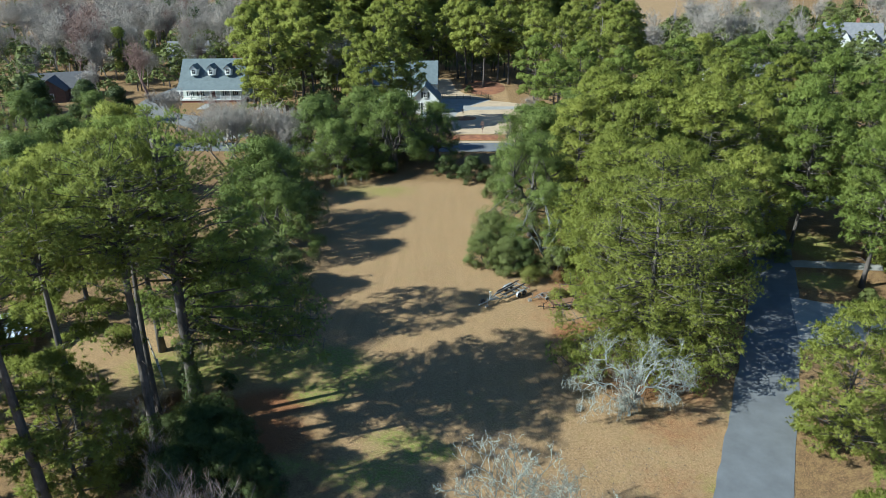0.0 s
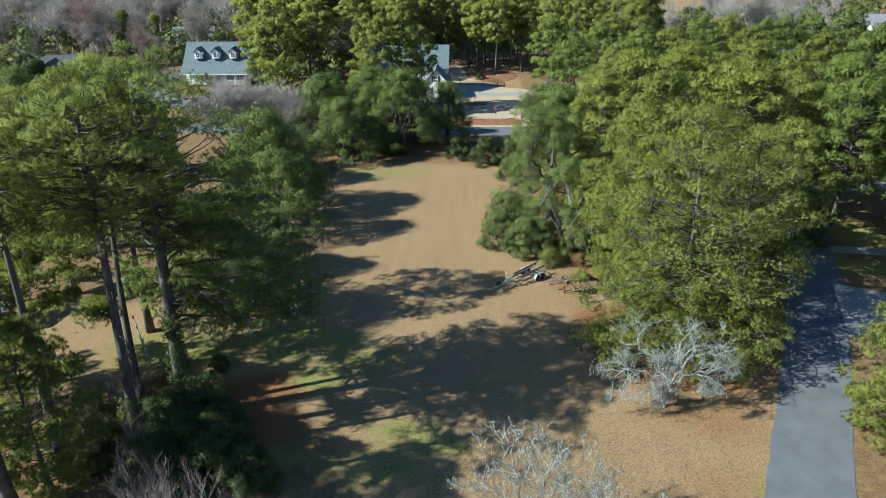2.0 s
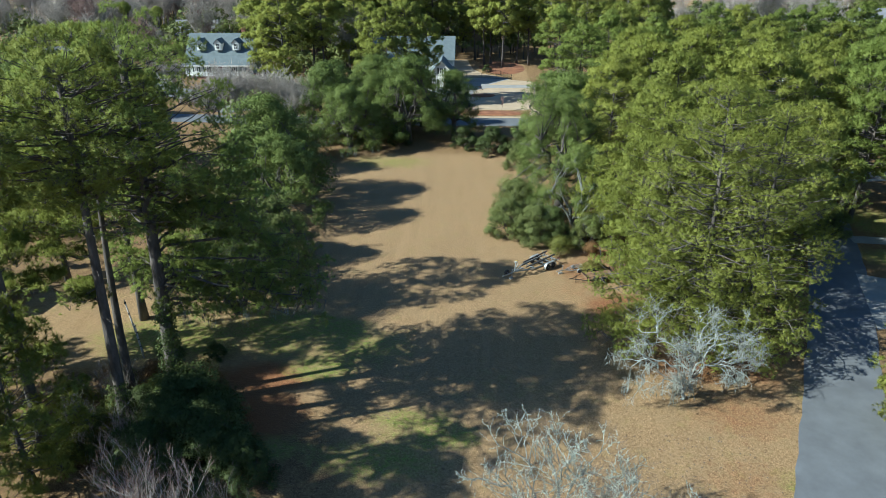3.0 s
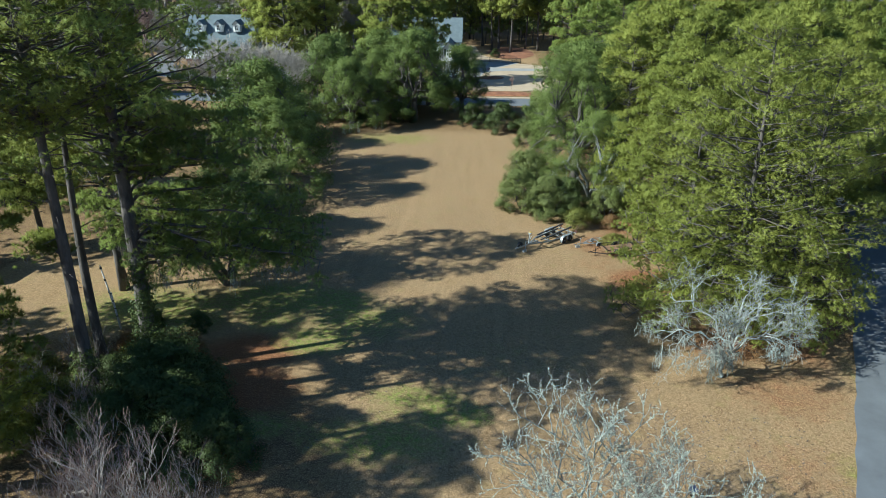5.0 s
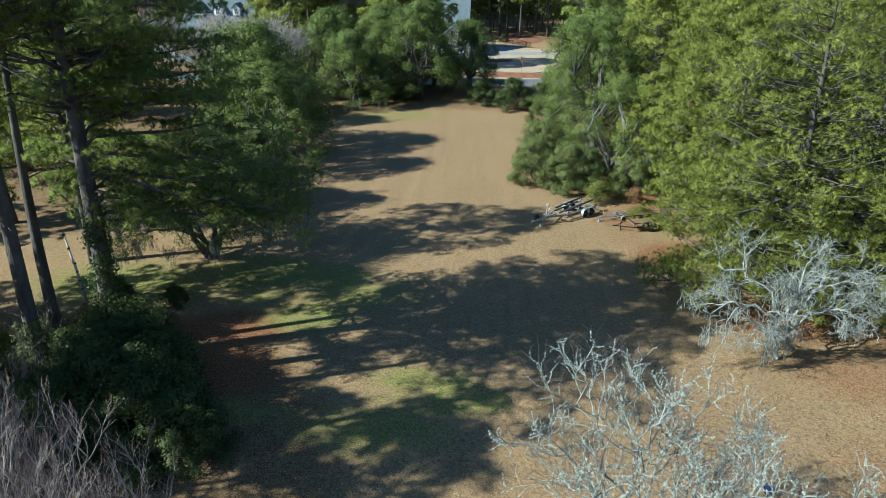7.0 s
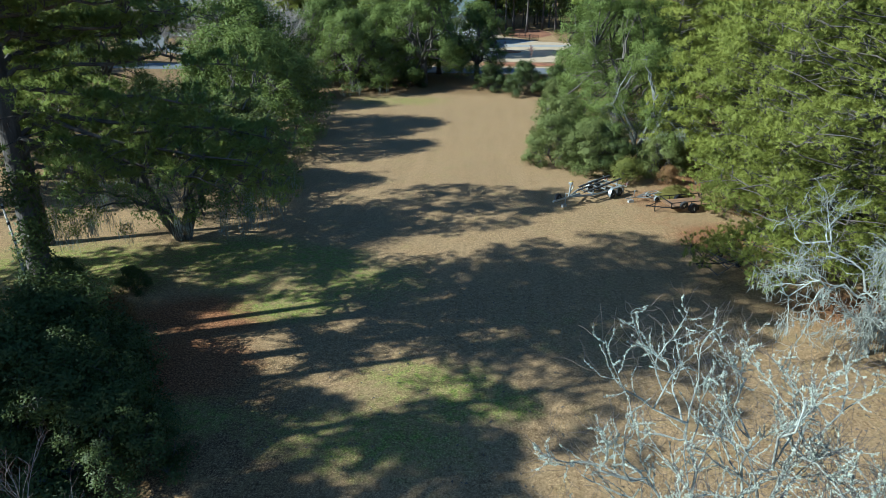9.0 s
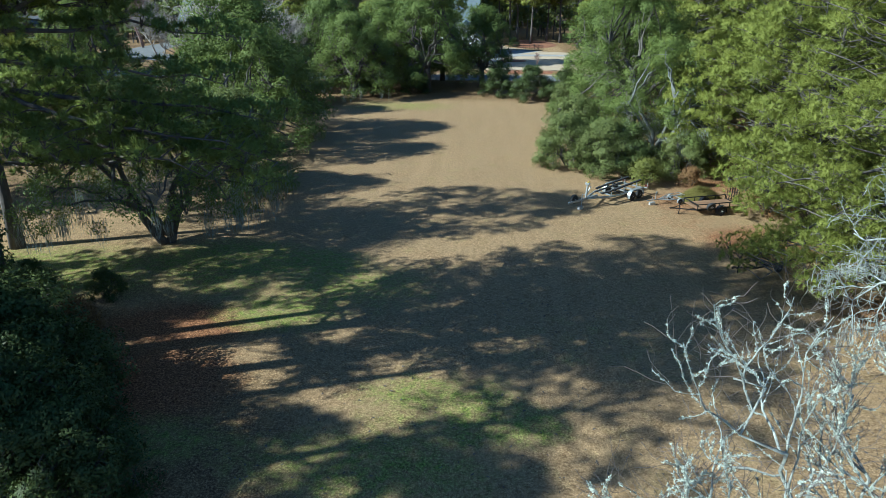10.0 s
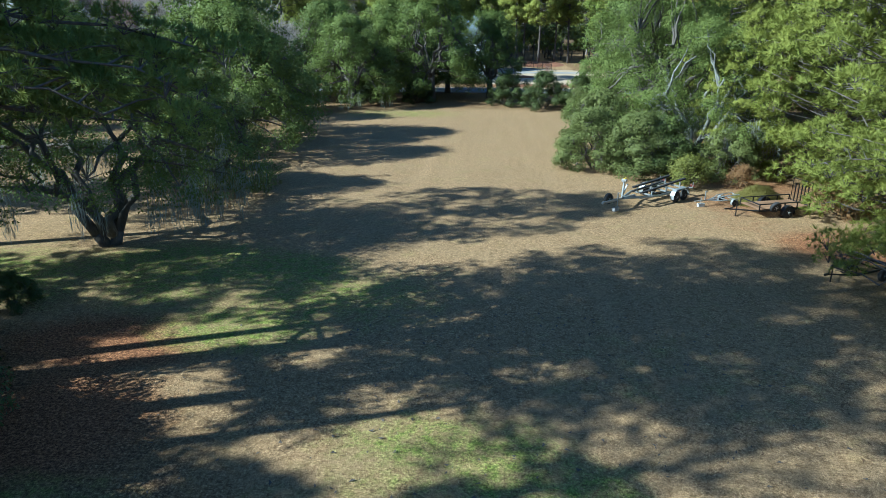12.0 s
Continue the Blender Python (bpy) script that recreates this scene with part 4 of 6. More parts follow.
sd = oak("shrub", 43, 3.8, 2.8, "dense dark green shrub at the field edge", "shrub", SHRUB_LEAVES, 240, 64, 0.22, 0.075, stems=3, skirt=0.04, trunk_r=0.08, lobed=32, lobe=0.55, gap=0.95)
set_out(sd, [(8.6, 73.6, 0, 1.0), (3.0, 108, 1.0, 1.1), (7.2, 107, 2.2, 1.0), (-1.5, 111, 3.1, 0.9), (-12.5, 113, 4.0, 0.8), (3.2, 184.9, 5.0, 0.52), (-18, 110, 0.7, 0.7), (-24.3, 49.5, 1.1, 0.42), (-20.5, 49.2, 2.2, 0.36)], "dark shrubs")
by = oak("shrub", 44, 2.2, 1.5, "small leafy shrub with yellow-green leaves", "shrub", BRIGHT_LEAVES, 80, 40, 0.28, 0.08, stems=3, skirt=0.04, trunk_r=0.05)
set_out(by, [(9.4, 69.8, 0, 0.9), (-24.4, 40.8, 1.0, 0.9), (-15.3, 33.7, 2.0, 0.42), (-27.6, 42, 3.0, 1.0), (-22.3, 43.6, 0.4, 0.9), (-25.6, 44.4, 1.7, 0.8), (-21.6, 45.2, 2.9, 0.7), (-28.6, 38.6, 4.4, 0.9), (-25.2, 36.6, 5.2, 0.8), (-19.4, 44.2, 0.8, 0.6)], "light shrubs")
br = oak("shrub", 45, 2.4, 1.6, "half-dead shrub with rust-brown leaves", "shrub", RUST_LEAVES, 80, 30, 0.3, 0.09, stems=3, skirt=0.04, trunk_r=0.05)
set_out(br, [(12.6, 69.8, 0, 0.6), (16.0, 64.0, 1.0, 0.9), (18.5, 47.8, 2.0, 0.7), (-19, 45.2, 3.0, 0.6), (-22, 44.8, 4.0, 0.6), (-23.6, 45.6, 0.3, 0.8), (-26.6, 45.2, 1.1, 0.7), (-28.6, 41.0, 2.3, 0.8), (-20.2, 46.4, 2.9, 0.5), (5.0, 110.5, 5, 0.8)], "brown shrubs")

# ---- bare trees ----
dead_limbs = (((0, 0, -0.05), (0.3, -0.1, 2.2), 0.1, 1.6), ((0.2, -0.1, 1.5), (-4.6, -1.0, 3.6), 1.0, 0.85), ((0.3, -0.1, 1.9), (-3.4, 1.6, 5.0), 0.9, 0.8), ((0.3, -0.2, 2.1), (-0.9, -1.6, 5.4), 0.6, 0.8),
              ((0.3, -0.1, 2.0), (4.2, 1.8, 4.9), 1.0, 0.85), ((0.3, 0, 1.7), (4.8, -0.6, 3.4), 1.1, 0.8), ((0.2, -0.1, 1.2), (-2.4, -1.9, 2.6), 0.6, 0.7), ((0.3, 0, 2.2), (1.4, 1.8, 6.0), 0.5, 0.75), ((0.3, 0, 1.9), (2.6, -2.2, 3.8), 0.9, 0.7))
dead_moss = [(-1.2 + 0.12 * (i % 4), -1.4 + 0.12 * (i % 3), 2.9 - 0.13 * i) for i in range(14)] + [(0.3 - 0.1 * i, -0.3 - 0.1 * i, 4.2 - 0.22 * i) for i in range(10)]
dt = gnarled("dead_tree", 51, dead_limbs, "dead grey tree draped in lichen and moss", "dead tree", LICHEN, LICHEN, (8, 7, 5), (0.46, 0.5, 0.7), 0.26, 0.085, 0.06, 1.2, 0.008, 1600, (dead_moss, 0.04))
dt.matrix_basis = put(15.3, 45.2, 0.0)
lichen_limbs = (((0, 0, -0.05), (0.15, 0.1, 2.6), 0.0, 1.05), ((0.1, 0.1, 2.0), (-3.3, 0.7, 6.0), 0.9, 0.72), ((0.1, 0.1, 2.4), (-1.5, 2.1, 7.4), 0.6, 0.72), ((0.1, 0.1, 2.5), (2.9, 1.1, 6.6), 0.9, 0.72),
                ((0.1, 0, 1.8), (2.3, -2.1, 5.8), 0.8, 0.66), ((0.05, 0, 1.6), (-2.3, -2.0, 5.9), 0.9, 0.66), ((0.15, 0.1, 2.5), (0.5, -0.5, 8.0), 0.1, 0.66), ((0.1, 0.1, 2.2), (1.2, 2.4, 6.6), 0.7, 0.6))
ws = gnarled("lichen_tree", 52, lichen_limbs, "leafless tree crusted with pale green lichen", "bare tree", LICHEN, TWIGS_DARK, (11, 8, 3), (0.4, 0.42, 1.3), 0.26, 0.08, 0.16, 1.25, 0.0045, 11000, (), 0.06)
set_out(ws, [(4.1, 30.5, 0.2, 1.0), (7.4, 28.5, 2.1, 0.98)], "lichen trees")
bt = bare("bare_tree", 53, 14, 9.0, "leafless grey winter tree", TWIGS_PALE, 4, 5, 1, 0.8, category="bare tree", twig=0.022)
set_out(bt, [(-31, 174, 0, 1.4), (-122, 192, 1, 1.0), (-98, 179, 2, 0.85), (-28, 182, 3, 1.25), (-110, 200, 4, 1.1), (-92, 195, 5, 1.0), (18, 148, 0.5, 0.6), (14, 118, 2.5, 0.5), (-41, 126, 1.1, 0.95), (-48, 131, 2.2, 0.9), (-35, 122, 3.3, 0.85)], "winter trees")
bw = bare("bare_tree", 54, 10, 10.0, "broad leafless grey winter tree", TWIGS_PALE, 4, 5, 2, 1.05, category="bare tree", twig=0.018, crook=0.06, out=0.6)
set_out(bw, [(-37, 113, 0, 1.75), (-63, 144, 1, 1.3), (-43, 117, 3, 1.5), (-32, 118, 4.4, 1.4)], "winter trees")
brd = bare("bare_tree", 55, 18, 8.0, "tall leafless reddish winter tree", TWIGS_RED, 4, 4, 1, 0.9, category="bare tree", twig=0.035)
set_out(brd, [(-84, 178, 0, 1.05), (-88, 186, 1, 0.9), (-78, 205, 2, 0.8)], "winter trees")
sapling_stems = tuple(((0.12 * math.cos(a), 0.12 * math.sin(a), -0.05), (q * math.cos(a), q * math.sin(a), hh), 0.1, 1.0) for a, q, hh in ((0.3, 1.3, 7.0), (1.9, 1.0, 6.2), (3.4, 1.5, 6.6), (4.9, 0.9, 7.6)))
bs = gnarled("bare_sapling", 56, sapling_stems, "leafless grey sapling with reddish twig tips", "bare tree", TWIGS_PALE, TWIGS_RED, (12, 6, 3), (0.4, 0.5, 0.7), 0.17, 0.036, 0.5, 0.75, 0.006, 0, (), 0.06)
set_out(bs, [(-14.4, 28.0, 0, 1.0), (-12.2, 28.4, 1.0, 0.76), (-17.0, 29.4, 2.0, 0.92), (-16.2, 26.6, 3.0, 0.85), (-13.4, 27.0, 5.1, 0.95), (-23.8, 41.6, 0.7, 0.5), (-25.4, 42.4, 1.9, 0.45), (-27.0, 40.0, 3.1, 0.5), (-21.2, 37.0, 4.1, 0.55), (-24.4, 37.4, 5.3, 0.6)], "bare saplings")


# ---- far woods ----
def woods(name, seed, places, mat, label, tall, wide, n, size, leafy=True):
    rng = np.random.default_rng(seed)
    crowns, norms, wood = [], [], Geo()
    for x, y in places:
        h = tall * rng.uniform(0.75, 1.2)
        r = wide * rng.uniform(0.7, 1.2)
        d = unit(rng.normal(size=(n, 3)))
        d[:, 2] = np.abs(d[:, 2]) * 1.3 - 0.35
        rr = rng.uniform(0.5, 1.0, n)[:, None] ** 0.5
        c = np.array((x, y, h * 0.62)) + d * rr * np.array((r, r, h * 0.38))
        if leafy:
            made = leaf_scraps(rng, c, d, 5, size * 0.6, size)
            crowns.append(made[0])
            norms.append(made[1])
            wood.tube([(x, y, -0.1), (x + 0.2, y, h * 0.8)], (0.25, 0.08), 5)
        else:
            wood.tube([(x, y, -0.1), (x + 0.2, y, h * 0.5), (x, y + 0.2, h)], (0.25, 0.14, 0.04), 4)
            for q in c:
                wood.tube([(x, y, q[2] * 0.55), (x * 0.4 + q[0] * 0.6, y * 0.4 + q[1] * 0.6, q[2] * 0.86), q], (0.06, 0.045, 0.02), 3, False)
    if leafy:
        tagged(new(name, scraps(name, np.concatenate(crowns), 3, mat, np.concatenate(norms))), label, "woods", kind="stuff")
        tagged(new(name + "_trunks", wood.mesh(name, BARK)), "dark trunks of " + label, "woods", kind="stuff")
    else:
        tagged(new(name, wood.mesh(name, mat)), label, "woods", kind="stuff")


def scatter(seed, n, x0, x1, y0, y1, clear=()):
    rng = np.random.default_rng(seed)
    out = []
    while len(out) < n:
        x, y = rng.uniform(x0, x1), rng.uniform(y0, y1)
        if not any(a < x < b and c < y < d for a, b, c, d in clear):
            out.append((x, y))
    return out


CLEAR = ((78, 200, 285, 560), (-84, -50, 150, 200), (-24, 25, 130, 200), (118, 152, 222, 262), (50, 95, 160, 190), (-125, -100, 172, 196))


def wedge(seed, n, y0, y1, lean=0.0, clear=CLEAR):
    """Places that spread with distance, as far woods do between the fields."""
    rng = np.random.default_rng(seed)
    out = []
    while len(out) < n:
        y = rng.uniform(y0, y1)
        x = y * (rng.uniform(-0.82, 0.82) + lean)
        if not any(a < x < b and c < y < d for a, b, c, d in clear):
            out.append((x, y))
    return out


woods("pine_woods", 61, wedge(1, 200, 250, 480, 0.35, CLEAR + ((50, 230, 200, 300),)), FAR_LEAVES, "distant dark pine woods", 20, 4.6, 95, 0.65)
FAR_PINES = "pines of the far woods"
for maker, seed, n, lean in ((pd, 71, 50, 0.0), (pa, 72, 30, 0.1), (pf, 73, 30, 0.0)):
    rng = np.random.default_rng(seed)
    for x, y in wedge(seed, n, 188, 300, lean, CLEAR + ((-400, -62, 150, 420), (48, 400, 175, 300), (-14, 40, 180, 262), (-42, -20, 160, 235))):
        k = rng.uniform(0.85, 1.2)
        tagged(copy_thing(maker, put(x, y, rng.uniform(0, 6.28), k)), "tall dark pine in the far woods", "", FAR_PINES)
woods("oak_woods", 62, wedge(2, 200, 185, 420, 0.15) + scatter(3, 30, 60, 200, 150, 300, CLEAR) + scatter(12, 60, -170, -98, 70, 190, CLEAR) + scatter(17, 70, 45, 210, 195, 288, ((118, 152, 222, 262), (50, 95, 160, 190))), GREY_LEAVES, "distant grey-green evergreen woods", 12, 5.5, 64, 0.65)
woods("winter_woods", 63, wedge(4, 260, 220, 400, -0.45) + wedge(5, 40, 190, 400, 0.4), TWIGS_FAR, "distant leafless grey woods", 16, 4.6, 36, 0.5, False)
woods("horizon_woods", 64, scatter(6, 420, -1100, 1100, 480, 1100, ((60, 240, 300, 600),)), FAR_LEAVES, "far tree line at the horizon", 20, 10.0, 32, 3.0)
woods("east_woods", 65, scatter(7, 55, 68, 140, 30, 118), NEEDLES_DEEP, "pine woods beyond the gardens", 19, 4.5, 170, 0.36)
woods("west_woods", 66, scatter(8, 40, -110, -56, 20, 70), NEEDLES_DEEP, "pine woods beside the field", 20, 4.5, 110, 0.6)
woods("undergrowth", 67, wedge(9, 300, 190, 330, -0.05) + wedge(16, 40, 185, 330, -0.5) + scatter(13, 40, -60, -26, 128, 205, CLEAR) + scatter(14, 50, 50, 140, 100, 200, CLEAR) + scatter(15, 40, -150, -85, 100, 200, CLEAR), GREY_LEAVES, "low evergreen undergrowth in the woods", 5, 3.6, 36, 0.5)

WINTER = "leafless trees of the far woods"
for maker, seed, n, a, b in ((bt, 74, 90, -0.78, -0.26), (brd, 75, 34, -0.6, -0.2), (bt, 76, 16, 0.28, 0.62)):
    rng = np.random.default_rng(seed)
    for i in range(n):
        y = rng.uniform(200, 330)
        tagged(copy_thing(maker, put(y * rng.uniform(a, b), y, rng.uniform(0, 6.28), rng.uniform(0.95, 1.4))), "leafless grey tree in the far winter woods", "", WINTER)

for x, y, turn, k in ((78, 225, 0.3, 1.35), (88, 214, 1.4, 1.3), (97, 228, 2.5, 1.5), (105, 211, 3.6, 1.35), (113, 222, 4.7, 1.25), (121, 213, 5.8, 1.2), (92, 244, 0.9, 1.4), (70, 238, 2.0, 1.4), (84, 257, 3.1, 1.5), (62, 248, 4.2, 1.4), (131, 218, 5.3, 1.1), (103, 250, 0.1, 1.3), (60, 226, 1.1, 1.2),
                      (135, 300, 0.6, 1.5), (150, 309, 1.7, 1.6), (165, 300, 2.8, 1.5), (151, 335, 3.9, 1.7), (173, 330, 5.0, 1.6), (141, 347, 0.2, 1.5), (162, 360, 1.3, 1.7), (187, 340, 2.4, 1.6), (97, 299, 3.5, 1.3), (105, 317, 4.6, 1.4), (113, 336, 5.7, 1.4)):
    tagged(copy_thing(oc, put(x, y, turn, k)), "rounded grey-green oak among leafless trees", "", "oaks beyond the gardens")


# ---- houses ----
def plain(name, colour, rough=0.6, metal=0.0, dark=0.75, scale=4.0):
    return surface(name, colour, tuple(c * dark for c in colour), scale, 35, rough, metal, 0.1, 0.005)


WHITE = plain("white_paint", (0.78, 0.78, 0.75), 0.55, 0.0, 0.9)
CREAM = plain("pale_clapboard", (0.62, 0.65, 0.6), 0.65, 0.0, 0.88)
ROOF_BLUE = surface("grey_blue_shingles", (0.135, 0.165, 0.175), (0.09, 0.112, 0.122), 1.2, 9, 0.9, bump=0.5, depth=0.02)
ROOF_GREY = surface("grey_shingles", (0.19, 0.195, 0.21), (0.125, 0.125, 0.14), 1.2, 9, 0.9, bump=0.5, depth=0.02)
ROOF_RED = surface("reddish_shingles", (0.32, 0.2, 0.17), (0.2, 0.13, 0.11), 1.2, 9, 0.9, bump=0.5, depth=0.02)
BRICK = surface("red_brick", (0.3, 0.13, 0.09), (0.17, 0.075, 0.055), 2.0, 12, 0.9)
ROOF_DARK = surface("dark_shingles", (0.1, 0.1, 0.11), (0.06, 0.06, 0.065), 1.2, 9, 0.9, bump=0.5, depth=0.02)
DARK_BRICK = surface("dark_brick", (0.16, 0.1, 0.085), (0.09, 0.06, 0.05), 2.0, 12, 0.9)
SHUTTER = plain("dark_green_shutter", (0.03, 0.045, 0.045), 0.5)
DOOR = plain("dark_red_door", (0.12, 0.03, 0.025), 0.4)
IRON = plain("black_iron", (0.025, 0.025, 0.028), 0.45, 0.6)
GALV = plain("galvanised_steel", (0.4, 0.42, 0.43), 0.5, 0.6, 0.7)
RUBBER = plain("tyre_rubber", (0.025, 0.025, 0.027), 0.85)
CARPET = plain("black_bunk_carpet", (0.022, 0.022, 0.025), 0.98)
PLANK = surface("weathered_planks", (0.3, 0.17, 0.09), (0.15, 0.085, 0.045), 2.0, 25, 0.85, stretch=(0.2, 1, 1))
POLE = surface("weathered_pole", (0.55, 0.52, 0.47), (0.3, 0.27, 0.24), 2.0, 25, 0.85)
BLUE = plain("blue_enamel", (0.05, 0.11, 0.3), 0.4)
BLOCK = surface("concrete_block", (0.5, 0.49, 0.47), (0.33, 0.32, 0.3), 6.0, 50, 0.95)
TIN = surface("corrugated_tin", (0.6, 0.66, 0.7), (0.4, 0.45, 0.5), 1.0, 12, 0.35, 0.7)
YELLOW = plain("yellow_strap", (0.6, 0.45, 0.05), 0.7)


def glass_material():
    m, t, p, _ = material("window_glass")
    p.inputs["Base Color"].default_value = (0.03, 0.04, 0.05, 1)
    p.inputs["Roughness"].default_value = 0.06
    p.inputs["Metallic"].default_value = 0.0
    p.inputs["Specular IOR Level"].default_value = 0.8
    return m


GLASS = glass_material()


def window(parent, x, y, z, w, h, shutters=True, facing=-1):
    """A sash window in a wall that faces the front: frame, panes, shutters, sill."""
    d = 0.05 * facing
    fr = Geo()
    for dx in (-w / 2, w / 2):
        fr.box((x + dx, y + d, z), (0.1, 0.1, h + 0.1))
    for dz in (-h / 2, 0, h / 2):
        fr.box((x, y + d, z + dz), (w + 0.1, 0.09, 0.09))
    fr.box((x, y + d * 0.8, z), (0.05, 0.06, h))
    win = part("window", fr, WHITE, parent, "white sash window frame")
    part("pane", Geo().box((x, y + d * 0.3, z), (w - 0.06, 0.04, h - 0.06)), GLASS, win, "dark window glass")
    part("sill", Geo().box((x, y + d * 1.8, z - h / 2 - 0.08), (w + 0.24, 0.2, 0.07)), WHITE, win)
    if shutters:
        for dx in (-w / 2 - 0.28, w / 2 + 0.28):
            sh = Geo().box((x + dx, y + d * 0.8, z), (0.4, 0.06, h + 0.1))
            for k in range(7):
                sh.box((x + dx, y + d * 1.6, z - h * 0.42 + k * h * 0.14), (0.32, 0.03, h * 0.06), rx=0.4)
            part("shutter", sh, SHUTTER, win, "dark louvred shutter")


def gable_roof(parent, x0, x1, y0, y1, eave, ridge, mat, over=0.5, along="x", thick=0.18, name="roof"):
    """Two slabs that meet at a ridge along x or y."""
    g = Geo()
    a0, a1, b0, b1 = (x0, x1, y0, y1) if along == "x" else (y0, y1, x0, x1)
    mid, half = (b0 + b1) / 2, (b1 - b0) / 2
    slope = (ridge - eave) / half
    for s in (-1, 1):
        e = mid + s * (half + over)
        ze = eave - slope * over
        v = [(a, b, z) for a in (a0 - over, a1 + over) for b, z in ((mid, ridge), (e, ze), (e, ze + thick), (mid, ridge + thick))]
        if along != "x":
            v = [(b, a, z) for a, b, z in v]
        g.add(v, [(0, 1, 2, 3), (7, 6, 5, 4), (0, 4, 5, 1), (1, 5, 6, 2), (2, 6, 7, 3), (3, 7, 4, 0)])
    return part(name, g, mat, parent)


def gable_walls(parent, x0, x1, y0, y1, eave, ridge, mat, along="x", base=0.0):
    g = Geo().box(((x0 + x1) / 2, (y0 + y1) / 2, (eave + base) / 2), (x1 - x0, y1 - y0, eave - base))
    if along == "x":
        m = (y0 + y1) / 2
        v = [(x, y, z) for x in (x0, x1) for y, z in ((y0, eave), (y1, eave), (m, ridge))]
    else:
        m = (x0 + x1) / 2
        v = [(x, y, z) for y in (y0, y1) for x, z in ((x0, eave), (x1, eave), (m, ridge))]
    g.add(v, [(0, 1, 2), (5, 4, 3), (0, 3, 4, 1), (1, 4, 5, 2), (2, 5, 3, 0)])
    z = base + 0.25
    while z < eave - 0.1:
        g.box(((x0 + x1) / 2, (y0 + y1) / 2, z), (x1 - x0 + 0.03, y1 - y0 + 0.03, 0.025))
        z += 0.25
    return part("wall", g, mat, parent)


def porch_house():
    h = empty("farmhouse", "pale clapboard house with grey-blue roof, dormers and porch", "house")
    x0, x1, xm = -74.0, -57.4, -65.7
    yw, yb, yr, yp = 176.6, 187.0, 181.6, 174.0
    gable_walls(h, x0, x1, yw, yb, 5.0, 10.0, CREAM, "x", 0.7)
    part("foundation", Geo().box((xm, (yw + yb) / 2, 0.35), (x1 - x0 + 0.1, yb - yw + 0.1, 0.72)), BRICK, h, "red brick foundation")
    g = Geo()
    prof = [(yp - 0.4, 3.3), (yw, 5.1), (yr, 10.2), (yb + 0.5, 4.6)]
    v = []
    for x in (x0 - 0.5, x1 + 0.5):
        v += [(x, y, z) for y, z in prof] + [(x, y, z + 0.2) for y, z in prof]
    g.add(v, [(i, i + 1, i + 9, i + 8) for i in range(3)] + [(i + 4, i + 12, i + 13, i + 5) for i in range(3)] + [(0, 8, 12, 4), (3, 7, 15, 11)] + [(i, i + 4, i + 5, i + 1) for i in range(3)] + [(i + 8, i + 9, i + 13, i + 12) for i in range(3)])
    part("roof", g, ROOF_BLUE, h, "grey-blue shingle roof")
    part("fascia", Geo().box((xm, yp - 0.38, 3.28), (x1 - x0 + 1.0, 0.06, 0.3)), WHITE, h)
    for dx in (-70.3, -65.7, -61.1):
        d = part("dormer", Geo().box((dx, 178.6, 7.6), (1.7, 3.2, 1.9)), WHITE, h, "white gabled dormer")
        gable_roof(d, dx - 0.85, dx + 0.85, 177.0, 180.6, 8.5, 9.35, ROOF_BLUE, 0.25, "y", 0.1, "dormer_roof")
        gg = Geo()
        gg.add([(dx - 0.85, 177.0, 8.5), (dx + 0.85, 177.0, 8.5), (dx, 177.0, 9.3), (dx - 0.85, 177.2, 8.5), (dx + 0.85, 177.2, 8.5), (dx, 177.2, 9.3)], [(0, 1, 2), (5, 4, 3), (0, 3, 4, 1), (1, 4, 5, 2), (2, 5, 3, 0)])
        part("dormer_gable", gg, WHITE, d)
        window(h, dx, 177.0, 7.65, 0.85, 1.3, False)
    part("porch_floor", Geo().box((xm, (yp + yw) / 2, 0.72), (x1 - x0, yw - yp, 0.16)), WHITE, h)
    part("porch_base", Geo().box((xm, (yp + yw) / 2 + 0.1, 0.32), (x1 - x0 - 0.2, yw - yp - 0.2, 0.64)), BRICK, h)
    posts = [x0 + 0.25 + i * (x1 - x0 - 0.5) / 6 for i in range(7)]
    for px in posts:
        part("porch_post", Geo().box((px, yp + 0.15, 2.05), (0.26, 0.26, 2.55), bevel=0.03).box((px, yp + 0.15, 3.2), (0.36, 0.36, 0.14)).box((px, yp + 0.15, 0.9), (0.34, 0.34, 0.2)), WHITE, h, "white square porch post")
    for a, b in zip(posts[:-1], posts[1:]):
        if abs((a + b) / 2 - xm) < 0.5 or (a < xm + 0.1 < b):
            continue
        r = Geo().box(((a + b) / 2, yp + 0.15, 1.65), (b - a - 0.26, 0.09, 0.08)).box(((a + b) / 2, yp + 0.15, 0.95), (b - a - 0.26, 0.07, 0.07))
        for k in range(14):
            r.box((a + 0.2 + (b - a - 0.4) * k / 13, yp + 0.15, 1.3), (0.045, 0.045, 0.66))
        part("railing", r, WHITE, h, "white porch railing")
    for wx in (-72.0, -69.2, -62.2, -59.4):
        window(h, wx, yw, 2.35, 1.0, 1.9)
    door = part("door", Geo().box((xm, yw - 0.05, 2.0), (1.05, 0.1, 2.3), bevel=0.02), DOOR, h, "dark front door")
    part("door_frame", Geo().box((xm - 0.65, yw - 0.06, 2.0), (0.16, 0.16, 2.4)).box((xm + 0.65, yw - 0.06, 2.0), (0.16, 0.16, 2.4)).box((xm, yw - 0.06, 3.24), (1.5, 0.16, 0.16)), WHITE, door)
